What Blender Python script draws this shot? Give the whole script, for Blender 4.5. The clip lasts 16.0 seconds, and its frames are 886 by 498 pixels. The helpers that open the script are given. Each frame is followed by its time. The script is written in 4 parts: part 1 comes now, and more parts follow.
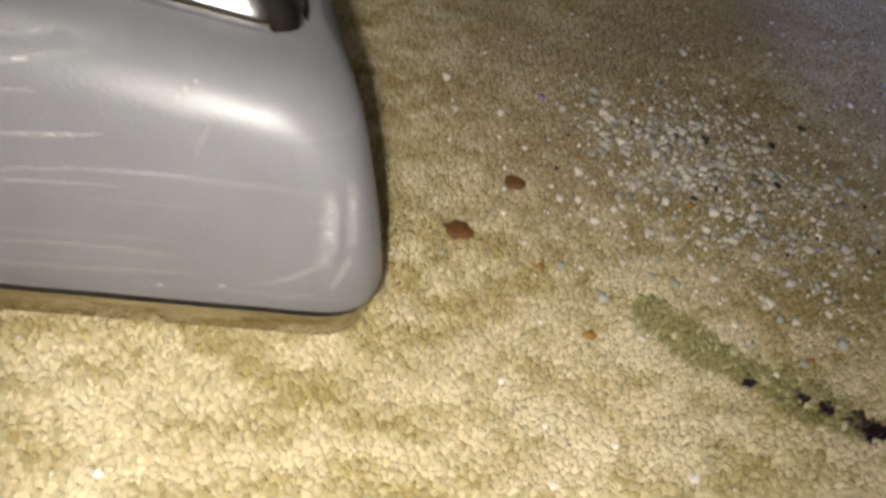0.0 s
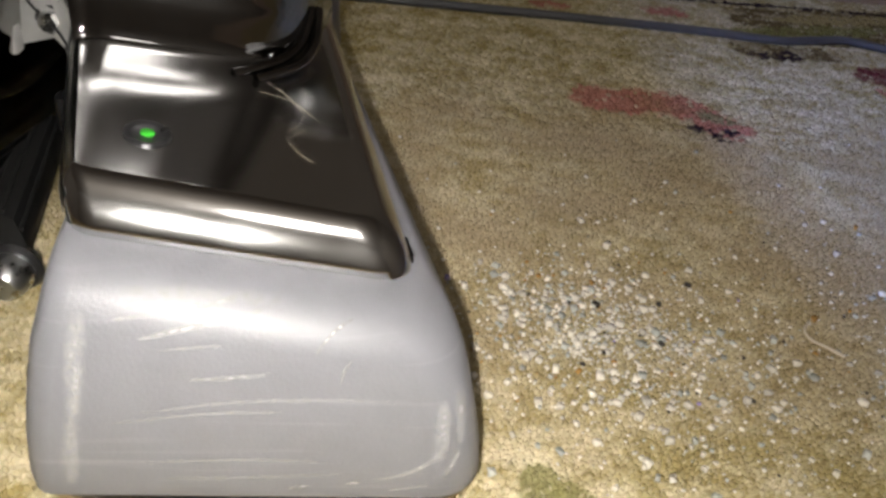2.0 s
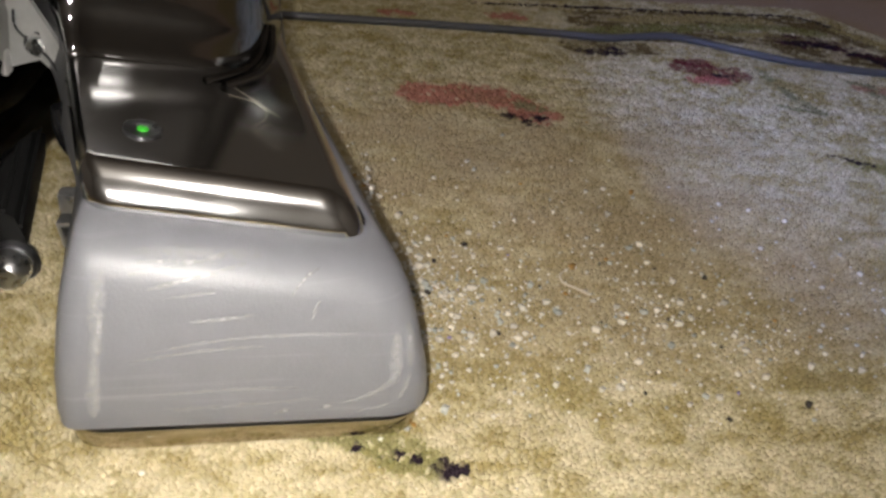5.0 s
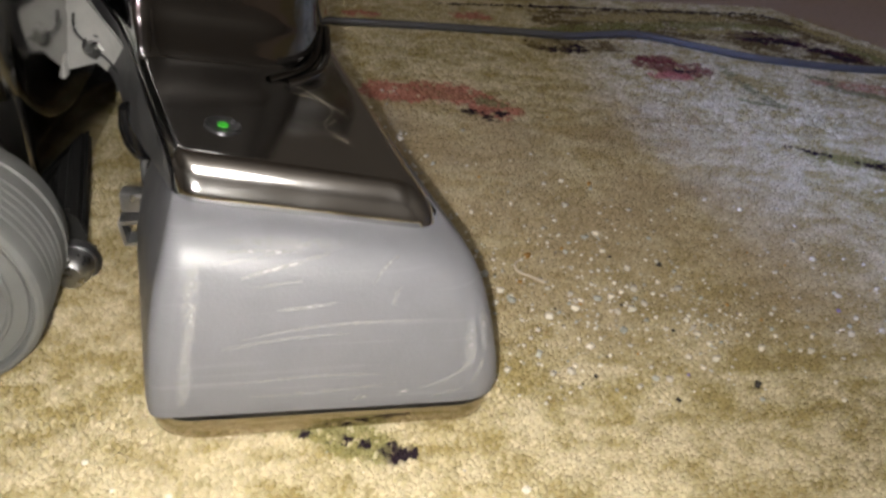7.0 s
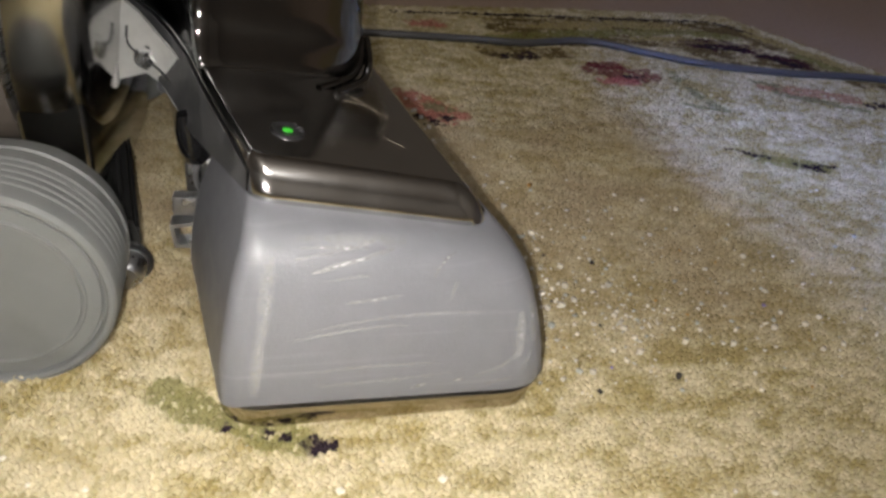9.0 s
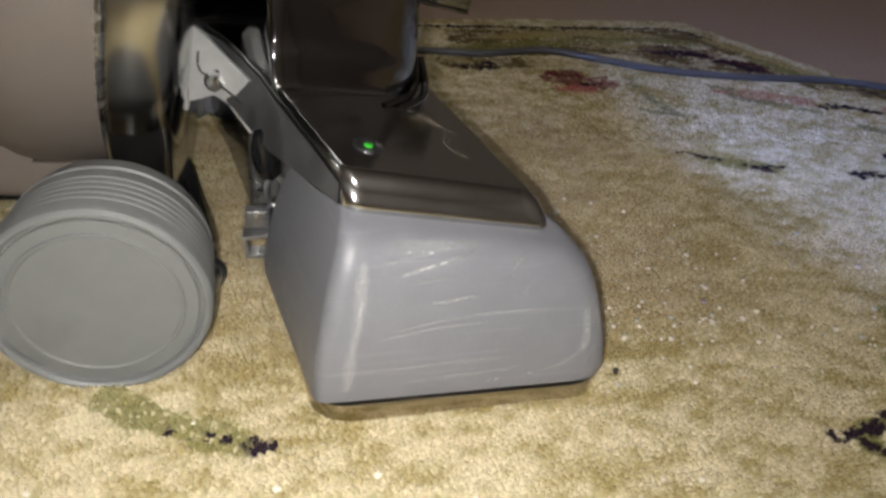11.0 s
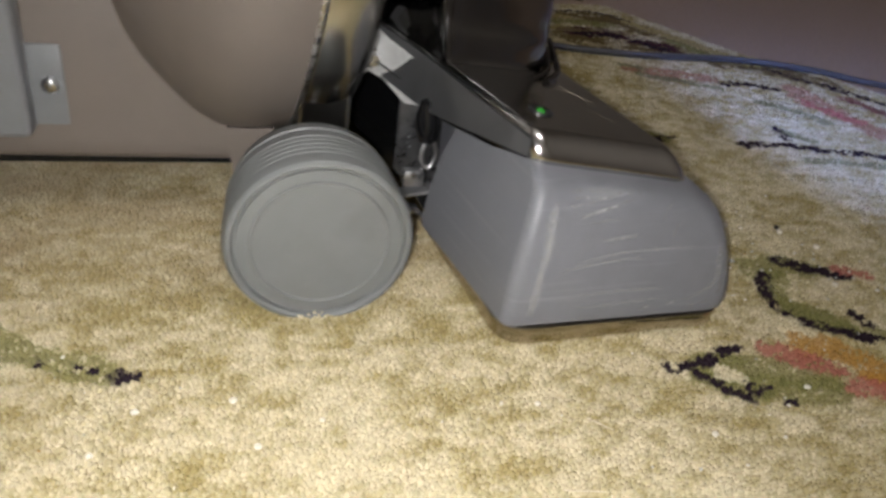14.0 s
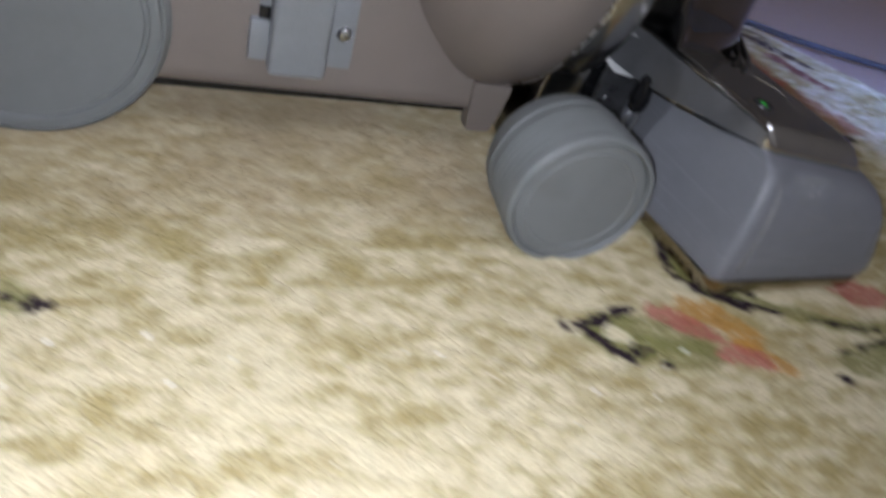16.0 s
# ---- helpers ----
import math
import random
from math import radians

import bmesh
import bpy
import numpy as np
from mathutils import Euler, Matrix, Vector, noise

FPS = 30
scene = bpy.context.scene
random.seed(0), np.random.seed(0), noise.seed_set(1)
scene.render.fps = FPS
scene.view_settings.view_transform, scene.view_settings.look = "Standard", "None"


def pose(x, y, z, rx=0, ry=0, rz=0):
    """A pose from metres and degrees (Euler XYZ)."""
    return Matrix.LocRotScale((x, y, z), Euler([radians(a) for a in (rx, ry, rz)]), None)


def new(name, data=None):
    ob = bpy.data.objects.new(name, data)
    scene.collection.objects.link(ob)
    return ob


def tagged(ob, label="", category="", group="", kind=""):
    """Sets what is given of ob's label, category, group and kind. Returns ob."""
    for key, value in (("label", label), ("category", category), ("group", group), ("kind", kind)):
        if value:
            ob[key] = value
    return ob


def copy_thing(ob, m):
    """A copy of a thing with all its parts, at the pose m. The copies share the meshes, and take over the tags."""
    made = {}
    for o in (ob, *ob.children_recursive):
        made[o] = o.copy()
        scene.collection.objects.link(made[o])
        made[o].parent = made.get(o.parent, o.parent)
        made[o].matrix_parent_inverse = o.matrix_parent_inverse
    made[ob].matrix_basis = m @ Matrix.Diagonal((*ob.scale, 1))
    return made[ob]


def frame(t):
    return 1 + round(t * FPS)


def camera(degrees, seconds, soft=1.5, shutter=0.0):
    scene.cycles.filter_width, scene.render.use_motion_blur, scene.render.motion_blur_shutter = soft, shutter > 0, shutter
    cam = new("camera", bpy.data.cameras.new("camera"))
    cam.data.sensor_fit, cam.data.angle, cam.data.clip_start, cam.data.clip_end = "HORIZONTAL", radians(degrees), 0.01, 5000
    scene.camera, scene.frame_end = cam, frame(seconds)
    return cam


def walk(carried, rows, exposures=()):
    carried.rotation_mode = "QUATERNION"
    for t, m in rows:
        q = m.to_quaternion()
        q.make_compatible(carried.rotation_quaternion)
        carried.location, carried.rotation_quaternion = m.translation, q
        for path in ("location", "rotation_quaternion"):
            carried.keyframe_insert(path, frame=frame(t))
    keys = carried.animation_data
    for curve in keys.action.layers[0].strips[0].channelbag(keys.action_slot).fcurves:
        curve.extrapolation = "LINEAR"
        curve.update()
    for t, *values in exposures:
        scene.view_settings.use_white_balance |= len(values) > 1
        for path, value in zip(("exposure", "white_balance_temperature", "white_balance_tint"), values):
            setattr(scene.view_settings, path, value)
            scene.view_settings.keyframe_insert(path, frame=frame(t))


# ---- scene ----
FOV = 60.6
cam = camera(FOV, 16.0, soft=3.0, shutter=0.4)
# camera path: seconds, x, y, z, and the three turns of pose()
CAMERA = [
    (0, -0.1516, -0.119, 0.1671, 44.09, -10.24, 1.2),
    (0.5, -0.1504, -0.117, 0.1831, 46.71, -9.64, 0.82),
    (1, -0.1443, -0.1165, 0.1936, 50.71, -9.33, -0.91),
    (1.5, -0.1313, -0.1227, 0.2034, 52.63, -8.28, -1.53),
    (2, -0.1233, -0.1259, 0.21, 53.52, -7.35, -1.76),
    (2.5, -0.1206, -0.1301, 0.2115, 54.05, -7.33, -2.46),
    (3, -0.0955, -0.1487, 0.2236, 54.72, -7.31, -4.08),
    (3.5, -0.0747, -0.1659, 0.2218, 55.11, -6.96, -5.3),
    (4, -0.0687, -0.1708, 0.2212, 55.17, -6.81, -5.91),
    (4.5, -0.0595, -0.1774, 0.2252, 55.36, -6.88, -6.41),
    (7, -0.0366, -0.1915, 0.2205, 56.42, -6.74, -8.52),
    (7.5, -0.0336, -0.1937, 0.2185, 56.28, -6.68, -8.6),
    (8, -0.0292, -0.1954, 0.2176, 56.37, -6.65, -8.8),
    (8.5, -0.0238, -0.1978, 0.2179, 56.84, -6.64, -9.14),
    (9, -0.0143, -0.2043, 0.2227, 57.36, -7.07, -10.04),
    (11.5, 0.0119, -0.2258, 0.2286, 58.44, -6.12, -11.52),
    (12, 0.0191, -0.2337, 0.216, 58.06, -6.23, -11.45),
    (12.5, 0.0236, -0.2373, 0.2185, 57.58, -6.62, -11.73),
    (13, 0.0307, -0.2431, 0.2229, 57.81, -6.97, -12.53),
    (13.5, 0.0489, -0.2594, 0.2371, 58.25, -7.01, -13.44),
    (14, 0.0488, -0.2629, 0.2299, 58.09, -7.05, -13.6),
    (14.5, 0.0439, -0.2627, 0.2228, 57.8, -7.76, -13.27),
    (15, 0.0345, -0.2555, 0.2223, 56.57, -9.76, -14.17),
    (15.2, 0.0436, -0.2639, 0.228, 56.13, -10.6, -15.49),
    (15.5, 0.0765, -0.2958, 0.2494, 56.43, -12.72, -20.32),
    (15.6, 0.1014, -0.3097, 0.2677, 54.54, -12.67, -19.31),
    (15.8, 0.0961, -0.3082, 0.2476, 53.22, -12.74, -17.88),
    (16, 0.0491, -0.257, 0.2628, 50.14, -14.38, -15.11),
]
RIDE = [
    (0, -0.3551, -0.0042),
    (0.5, -0.3326, 0.0012),
    (1, -0.3214, 0.003),
    (1.5, -0.3046, 0.0018),
    (2, -0.2941, 0.0055),
    (2.5, -0.2836, 0.0044),
    (3, -0.2726, 0.0042),
    (3.5, -0.258, 0.0018),
    (4, -0.2439, 0.004),
    (4.5, -0.2306, 0.0043),
    (7, -0.1708, 0.003),
    (7.5, -0.1577, 0.0026),
    (8, -0.1445, 0.0023),
    (8.5, -0.1323, 0.0026),
    (9, -0.1185, 0.0033),
    (11.5, -0.0429, 0.0018),
    (12, -0.0224, 0.0008),
    (12.5, 0, 0),
    (13, 0.0207, -0.0006),
    (13.5, 0.0469, -0.0005),
    (14, 0.0851, -0.0019),
    (14.5, 0.1497, -0.0047),
    (15, 0.244, -0.0095),
    (15.2, 0.2795, -0.0088),
    (15.5, 0.3155, -0.0111),
    (15.6, 0.325, -0.0094),
    (15.8, 0.324, -0.0081),
    (16, 0.2675, -0.0035),
]
walk(cam, [(t, pose(*r)) for t, *r in CAMERA],
     exposures=[(0, -0.94, 6800, 10), (0.5, -0.79, 6750, 10), (1.0, -0.44, 6700, 10), (1.5, -0.25, 6660, 10), (2.5, 0.1, 6600, 10), (7.0, 0.16, 6600, 10), (9.0, 0.21, 6500, 10), (12.5, 0.36, 6350, 10), (13.8, 0.41, 6250, 10), (15.0, 0.51, 5500, 13), (16.0, 0.56, 5400, 13)])

# ---- world and light ----
world = bpy.data.worlds.new("room_dark")
world.use_nodes = True
world.node_tree.nodes["Background"].inputs[0].default_value = (0.9, 0.85, 0.8, 1)
world.node_tree.nodes["Background"].inputs[1].default_value = 0.02
scene.world = world
TORCH = 6800.0
HEADLIGHT = 2350.0
# unseen point lamp added as dim fill for the walls, ceiling and metal reflections
ambient_fill = new("ambient_fill", bpy.data.lights.new("ambient_fill", "POINT"))
ambient_fill.data.energy, ambient_fill.data.color, ambient_fill.data.shadow_soft_size = 19.0, (1.0, 0.95, 0.9), 0.2
ambient_fill.location = (0.5, -0.9, 1.9)


# ---- helpers of this scene ----
def part(name, bm, material, parent=None, label="", smooth=40, weighted=False):
    """Links a bmesh as one mesh object under a thing or a part."""
    me = bpy.data.meshes.new(name)
    if smooth:
        for f in bm.faces:
            f.smooth = True
        for e in bm.edges:
            if len(e.link_faces) == 2 and e.calc_face_angle(0) > radians(smooth):
                e.smooth = False
    bm.to_mesh(me)
    bm.free()
    me.materials.append(material)
    ob = new(name, me)
    ob.parent = parent
    if weighted:
        wn = ob.modifiers.new("weighted", "WEIGHTED_NORMAL")
        wn.mode, wn.weight, wn.keep_sharp = "FACE_AREA", 80, True
    if label:
        tagged(ob, label)
    return ob


def empty(name, m=None):
    ob = new(name)
    ob.empty_display_size = 0.02
    if m is not None:
        ob.matrix_basis = m
    return ob


def loft(rings, caps=True, closed=True):
    bm = bmesh.new()
    loops = [[bm.verts.new(p) for p in ring] for ring in rings]
    n = len(rings[0])
    for a, b in zip(loops, loops[1:]):
        for k in range(n if closed else n - 1):
            bm.faces.new((a[k], a[(k + 1) % n], b[(k + 1) % n], b[k]))
    if caps:
        bm.faces.new(loops[0][::-1])
        bm.faces.new(loops[-1])
    bmesh.ops.recalc_face_normals(bm, faces=bm.faces)
    return bm


def turned(profile, axis, centre, n=64):
    """A body of revolution: profile rows (along, radius) about an axis through centre."""
    rings = []
    for along, r in profile:
        ring = []
        for k in range(n):
            a = 2 * math.pi * k / n
            u, v = r * math.cos(a), r * math.sin(a)
            p = {"x": (along, u, v), "y": (u, along, v), "z": (u, v, along)}[axis]
            ring.append(Vector(centre) + Vector(p))
        rings.append(ring)
    return loft(rings)


def box(lo, hi, bevel=0.002, m=None, segments=2):
    bm = bmesh.new()
    bmesh.ops.create_cube(bm, size=1)
    lo, hi = Vector(lo), Vector(hi)
    for v in bm.verts:
        v.co = Vector([(a + b) / 2 + c * (b - a) for a, b, c in zip(lo, hi, v.co)])
    if bevel:
        bmesh.ops.bevel(bm, geom=bm.edges[:], offset=bevel, segments=segments, affect="EDGES", profile=0.5)
    if m is not None:
        bm.transform(m)
    return bm


def tube(points, r, n=10, flat=1.0):
    """A round cord along points."""
    pts = [Vector(p) for p in points]
    rings = []
    for i, p in enumerate(pts):
        d = (pts[min(i + 1, len(pts) - 1)] - pts[max(i - 1, 0)]).normalized()
        side = d.cross(Vector((0, 0, 1)))
        side = side.normalized() if side.length > 1e-4 else Vector((1, 0, 0))
        up = side.cross(d)
        rings.append([p + side * r * math.cos(2 * math.pi * k / n) + up * r * flat * math.sin(2 * math.pi * k / n) for k in range(n)])
    return loft(rings)


def smoothed(points, steps=6):
    """Points on a smooth curve through the given ones."""
    pts = [Vector(p) for p in points]
    out = []
    for i in range(len(pts) - 1):
        p0, p1, p2, p3 = pts[max(i - 1, 0)], pts[i], pts[i + 1], pts[min(i + 2, len(pts) - 1)]
        for k in range(steps):
            s = k / steps
            out.append(0.5 * (2 * p1 + (p2 - p0) * s + (2 * p0 - 5 * p1 + 4 * p2 - p3) * s * s + (3 * p1 - p0 - 3 * p2 + p3) * s ** 3))
    return out + [pts[-1]]


def rounded(corners, radii, n=6):
    """A closed plan outline with rounded corners, as (x, y) pairs."""
    out = []
    m = len(corners)
    for i in range(m):
        p, a, b = Vector(corners[i]), Vector(corners[i - 1]), Vector(corners[(i + 1) % m])
        r = radii[i]
        da, db = (a - p).normalized(), (b - p).normalized()
        p0, p1 = p + da * r, p + db * r
        for k in range(n + 1):
            s = k / n
            out.append(p0 * (1 - s) ** 2 + p * 2 * s * (1 - s) + p1 * s * s)
    return out


# ---- materials ----
def material(name, colour, rough=0.5, metal=0.0, vary=0.15, scale=30.0, bump=0.0, bump_scale=400.0, stretch=(1, 1, 1), spec=0.5, rough_vary=0.1):
    mat = bpy.data.materials.new(name)
    mat.use_nodes = True
    nt, ln = mat.node_tree.nodes, mat.node_tree.links
    b = nt["Principled BSDF"]
    b.inputs["Metallic"].default_value = metal
    b.inputs["Specular IOR Level"].default_value = spec
    co = nt.new("ShaderNodeTexCoord")
    mp = nt.new("ShaderNodeMapping")
    mp.inputs["Scale"].default_value = stretch
    ln.new(co.outputs["Object"], mp.inputs[0])
    n1 = nt.new("ShaderNodeTexNoise")
    n1.inputs["Scale"].default_value = scale
    n1.inputs["Detail"].default_value = 6
    n1.inputs["Roughness"].default_value = 0.65
    ln.new(mp.outputs[0], n1.inputs["Vector"])
    ramp = nt.new("ShaderNodeMapRange")
    ramp.inputs["From Min"].default_value, ramp.inputs["From Max"].default_value = 0.3, 0.7
    ramp.inputs["To Min"].default_value, ramp.inputs["To Max"].default_value = 1 - vary, 1 + vary
    ln.new(n1.outputs[0], ramp.inputs[0])
    mix = nt.new("ShaderNodeMix")
    mix.data_type, mix.blend_type = "RGBA", "MULTIPLY"
    mix.inputs["Factor"].default_value = 1
    mix.inputs["A"].default_value = (*colour, 1)
    ln.new(ramp.outputs[0], mix.inputs["B"])
    ln.new(mix.outputs["Result"], b.inputs["Base Color"])
    rr = nt.new("ShaderNodeMapRange")
    rr.inputs["From Min"].default_value, rr.inputs["From Max"].default_value = 0.3, 0.7
    rr.inputs["To Min"].default_value, rr.inputs["To Max"].default_value = max(0.02, rough - rough_vary * rough * 2), min(1, rough + rough_vary * rough * 2)
    ln.new(n1.outputs[0], rr.inputs[0])
    ln.new(rr.outputs[0], b.inputs["Roughness"])
    if bump:
        n2 = nt.new("ShaderNodeTexNoise")
        n2.inputs["Scale"].default_value = bump_scale
        n2.inputs["Detail"].default_value = 3
        ln.new(mp.outputs[0], n2.inputs["Vector"])
        bp = nt.new("ShaderNodeBump")
        bp.inputs["Strength"].default_value = bump
        bp.inputs["Distance"].default_value = 0.001
        ln.new(n2.outputs[0], bp.inputs["Height"])
        ln.new(bp.outputs[0], b.inputs["Normal"])
    return mat


def overlay(mat, colour, scale, stretch, lo, hi, amount=1.0, rough=None):
    """Adds worn streaks or stains of a second colour, where a stretched noise is high."""
    nt, ln = mat.node_tree.nodes, mat.node_tree.links
    b = nt["Principled BSDF"]
    old = b.inputs["Base Color"].links[0].from_socket
    co = nt.new("ShaderNodeTexCoord")
    mp = nt.new("ShaderNodeMapping")
    mp.inputs["Scale"].default_value = stretch
    ln.new(co.outputs["Object"], mp.inputs[0])
    n = nt.new("ShaderNodeTexNoise")
    n.inputs["Scale"].default_value = scale
    n.inputs["Detail"].default_value = 4
    ln.new(mp.outputs[0], n.inputs["Vector"])
    r = nt.new("ShaderNodeMapRange")
    r.inputs["From Min"].default_value, r.inputs["From Max"].default_value = lo, hi
    r.inputs["To Max"].default_value = amount
    ln.new(n.outputs[0], r.inputs[0])
    mix = nt.new("ShaderNodeMix")
    mix.data_type = "RGBA"
    ln.new(r.outputs[0], mix.inputs["Factor"])
    ln.new(old, mix.inputs["A"])
    mix.inputs["B"].default_value = (*colour, 1)
    ln.new(mix.outputs["Result"], b.inputs["Base Color"])
    return mat


def glow(name, colour, strength):
    mat = bpy.data.materials.new(name)
    mat.use_nodes = True
    b = mat.node_tree.nodes["Principled BSDF"]
    b.inputs["Base Color"].default_value = (*colour, 1)
    b.inputs["Emission Color"].default_value = (*colour, 1)
    b.inputs["Emission Strength"].default_value = strength
    return mat


BUMPER = overlay(material("bumper_plastic", (0.178, 0.179, 0.198), 0.41, vary=0.06, scale=60, bump=0.08, bump_scale=900, spec=0.5), (0.30, 0.30, 0.315), 14, (1.0, 0.8, 30), 0.58, 0.76, 0.3)
CHROME = material("polished_aluminium", (0.66, 0.66, 0.66), 0.14, 1.0, vary=0.06, scale=25, rough_vary=0.2, stretch=(1, 0.15, 1), bump=0.02, bump_scale=160)
DARKCHROME = material("polished_dark_metal", (0.23, 0.23, 0.232), 0.06, 1.0, vary=0.1, scale=18, rough_vary=0.4)
SATIN = material("satin_metal", (0.27, 0.27, 0.28), 0.42, 0.85, vary=0.12, scale=80, rough_vary=0.2)
FAN = material("brushed_fan_metal", (0.40, 0.395, 0.38), 0.15, 1.0, vary=0.2, scale=14, rough_vary=0.4, stretch=(1, 1, 0.4))
SOLE = material("sole_plate_metal", (0.55, 0.5, 0.42), 0.16, 1.0, vary=0.12, scale=70, rough_vary=0.3)
STEEL = material("zinc_steel", (0.62, 0.63, 0.64), 0.3, 1.0, vary=0.12, scale=120, rough_vary=0.3)
FORK = material("black_fork_plastic", (0.014, 0.014, 0.014), 0.5, vary=0.3, spec=0.25)
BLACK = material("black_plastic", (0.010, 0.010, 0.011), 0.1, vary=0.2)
ZINC = material("bright_zinc", (0.72, 0.72, 0.71), 0.5, 0.45, vary=0.12, scale=90, rough_vary=0.2)
THROAT = material("dull_throat_metal", (0.17, 0.17, 0.175), 0.36, 0.85, vary=0.35, scale=120, rough_vary=0.3)
DULL = material("dull_zinc", (0.45, 0.45, 0.46), 0.38, 0.9, vary=0.3, scale=90, rough_vary=0.3)
DARKSTEEL = material("dark_metal", (0.09, 0.09, 0.095), 0.3, 0.8, vary=0.25, scale=60)
WHEEL = overlay(material("wheel_rubber", (0.165, 0.17, 0.168), 0.5, vary=0.07, scale=50, bump=0.05, bump_scale=1200), (0.09, 0.09, 0.085), 26, (1, 1, 1), 0.6, 0.78, 0.5)
BROWN = overlay(material("brown_plastic", (0.175, 0.148, 0.128), 0.45, vary=0.05, scale=40, bump=0.06, bump_scale=1500), (0.135, 0.11, 0.092), 22, (1, 1, 1), 0.6, 0.8, 0.6)
PEDAL = material("grey_painted_metal", (0.2, 0.205, 0.215), 0.38, vary=0.06, scale=70, bump=0.35, bump_scale=500)
CABLE = material("cable_sheath", (0.065, 0.066, 0.072), 0.5, vary=0.1)
FLOOR = material("beige_carpet", (0.42, 0.32, 0.25), 0.95, vary=0.16, scale=260, bump=0.9, bump_scale=500, spec=0.1)
WALL = material("beige_wall", (0.42, 0.39, 0.35), 0.8, vary=0.05, scale=4, bump=0.05)
GREEN = glow("green_indicator", (0.04, 0.40, 0.03), 0.1)
LENS = glow("headlight_lens", (0.27, 0.41, 1.0), HEADLIGHT)
LED = glow("torch_led", (1.0, 0.96, 0.9), TORCH)
HAIR = material("pale_hair", (0.6, 0.52, 0.4), 0.5)
FLAKE = material("brown_flake", (0.13, 0.05, 0.01), 0.6, vary=0.35, scale=300, bump=0.5)


def tinted(name, rough=0.9, sheen=0.0, spec=0.2):
    """A material whose base colour is dyed tuft by tuft, grain by grain."""
    mat = bpy.data.materials.new(name)
    mat.use_nodes = True
    nt, ln = mat.node_tree.nodes, mat.node_tree.links
    b = nt["Principled BSDF"]
    a = nt.new("ShaderNodeAttribute")
    a.attribute_name = "dye"
    g = nt.new("ShaderNodeNewGeometry")
    m = nt.new("ShaderNodeMapRange")
    m.inputs["To Min"].default_value, m.inputs["To Max"].default_value = 0.86, 1.12
    ln.new(g.outputs["Random Per Island"], m.inputs[0])
    mix = nt.new("ShaderNodeMix")
    mix.data_type, mix.blend_type = "RGBA", "MULTIPLY"
    mix.inputs["Factor"].default_value = 1
    ln.new(a.outputs["Color"], mix.inputs["A"])
    ln.new(m.outputs[0], mix.inputs["B"])
    ln.new(mix.outputs["Result"], b.inputs["Base Color"])
    b.inputs["Roughness"].default_value = rough
    b.inputs["Specular IOR Level"].default_value = spec
    b.inputs["Sheen Weight"].default_value = sheen
    return mat


def rubbed_glint(name, colour):
    """Pale rub marks and a painted edge highlight, fading out to their sides by the mesh's own point value."""
    mat = material(name, colour, 0.55, vary=0.2, scale=500)
    nt, ln = mat.node_tree.nodes, mat.node_tree.links
    a = nt.new("ShaderNodeAttribute")
    a.attribute_name = "wear_glint"
    co = nt.new("ShaderNodeTexCoord")
    n = nt.new("ShaderNodeTexNoise")
    n.inputs["Scale"].default_value = 420
    n.inputs["Detail"].default_value = 5
    ln.new(co.outputs["Object"], n.inputs["Vector"])
    r = nt.new("ShaderNodeMapRange")
    r.inputs["From Min"].default_value, r.inputs["From Max"].default_value = 0.36, 0.62
    r.inputs["To Min"].default_value, r.inputs["To Max"].default_value = 0.15, 1.0
    ln.new(n.outputs[0], r.inputs[0])
    m = nt.new("ShaderNodeMath")
    m.operation = "MULTIPLY"
    ln.new(a.outputs["Fac"], m.inputs[0])
    ln.new(r.outputs[0], m.inputs[1])
    ln.new(m.outputs[0], nt["Principled BSDF"].inputs["Alpha"])
    return mat


SCUFF_GLINT = rubbed_glint("pale_scuff_glint", (0.60, 0.60, 0.60))
PILE = tinted("wool_pile", 0.95, 0.0, 0.08)
GRAIN = tinted("grit_grain", 0.25, 0.0, 0.9)

# ---- room ----
RUG_TOP, FLOOR_Z = 0.0, -0.012
tagged(part("floor", box((-2.2, -2.0, FLOOR_Z - 0.1), (2.4, 2.2, FLOOR_Z), 0), FLOOR), "pinkish beige fitted carpet", "floor", kind="structure")
for name, lo, hi in (("wall_north", (-2.3, 2.2, FLOOR_Z - 0.1), (2.5, 2.3, 2.4)), ("wall_south", (-2.3, -2.1, FLOOR_Z - 0.1), (2.5, -2.0, 2.4)),
                     ("wall_west", (-2.3, -2.0, FLOOR_Z - 0.1), (-2.2, 2.2, 2.4)), ("wall_east", (2.4, -2.0, FLOOR_Z - 0.1), (2.5, 2.2, 2.4))):
    tagged(part(name, box(lo, hi, 0), WALL), "plain beige room wall", "wall", kind="structure")
tagged(part("ceiling", box((-2.3, -2.1, 2.4), (2.5, 2.3, 2.5), 0), WALL), "plain pale ceiling", "ceiling", kind="structure")

# ---- rug ----
RUG = [(-0.75, -0.6), (0.95, -0.6), (0.93, 0.05), (0.775, 0.30), (0.69, 0.43), (0.625, 0.495), (0.575, 0.597), (0.525, 0.682), (0.318, 0.655), (0.08, 0.607), (-0.75, 0.50)]

CREAM, GOLD, INK, LEAF = (0.60, 0.53, 0.365), (0.31, 0.25, 0.105), (0.022, 0.014, 0.02), (0.19, 0.18, 0.06)
ROSE, AMBER, WINE, SALMON, SAGE = (0.37, 0.115, 0.095), (0.40, 0.21, 0.04), (0.12, 0.015, 0.022), (0.31, 0.155, 0.10), (0.165, 0.17, 0.085)
OLIVE, MAROON = (0.125, 0.092, 0.04), (0.05, 0.018, 0.024)
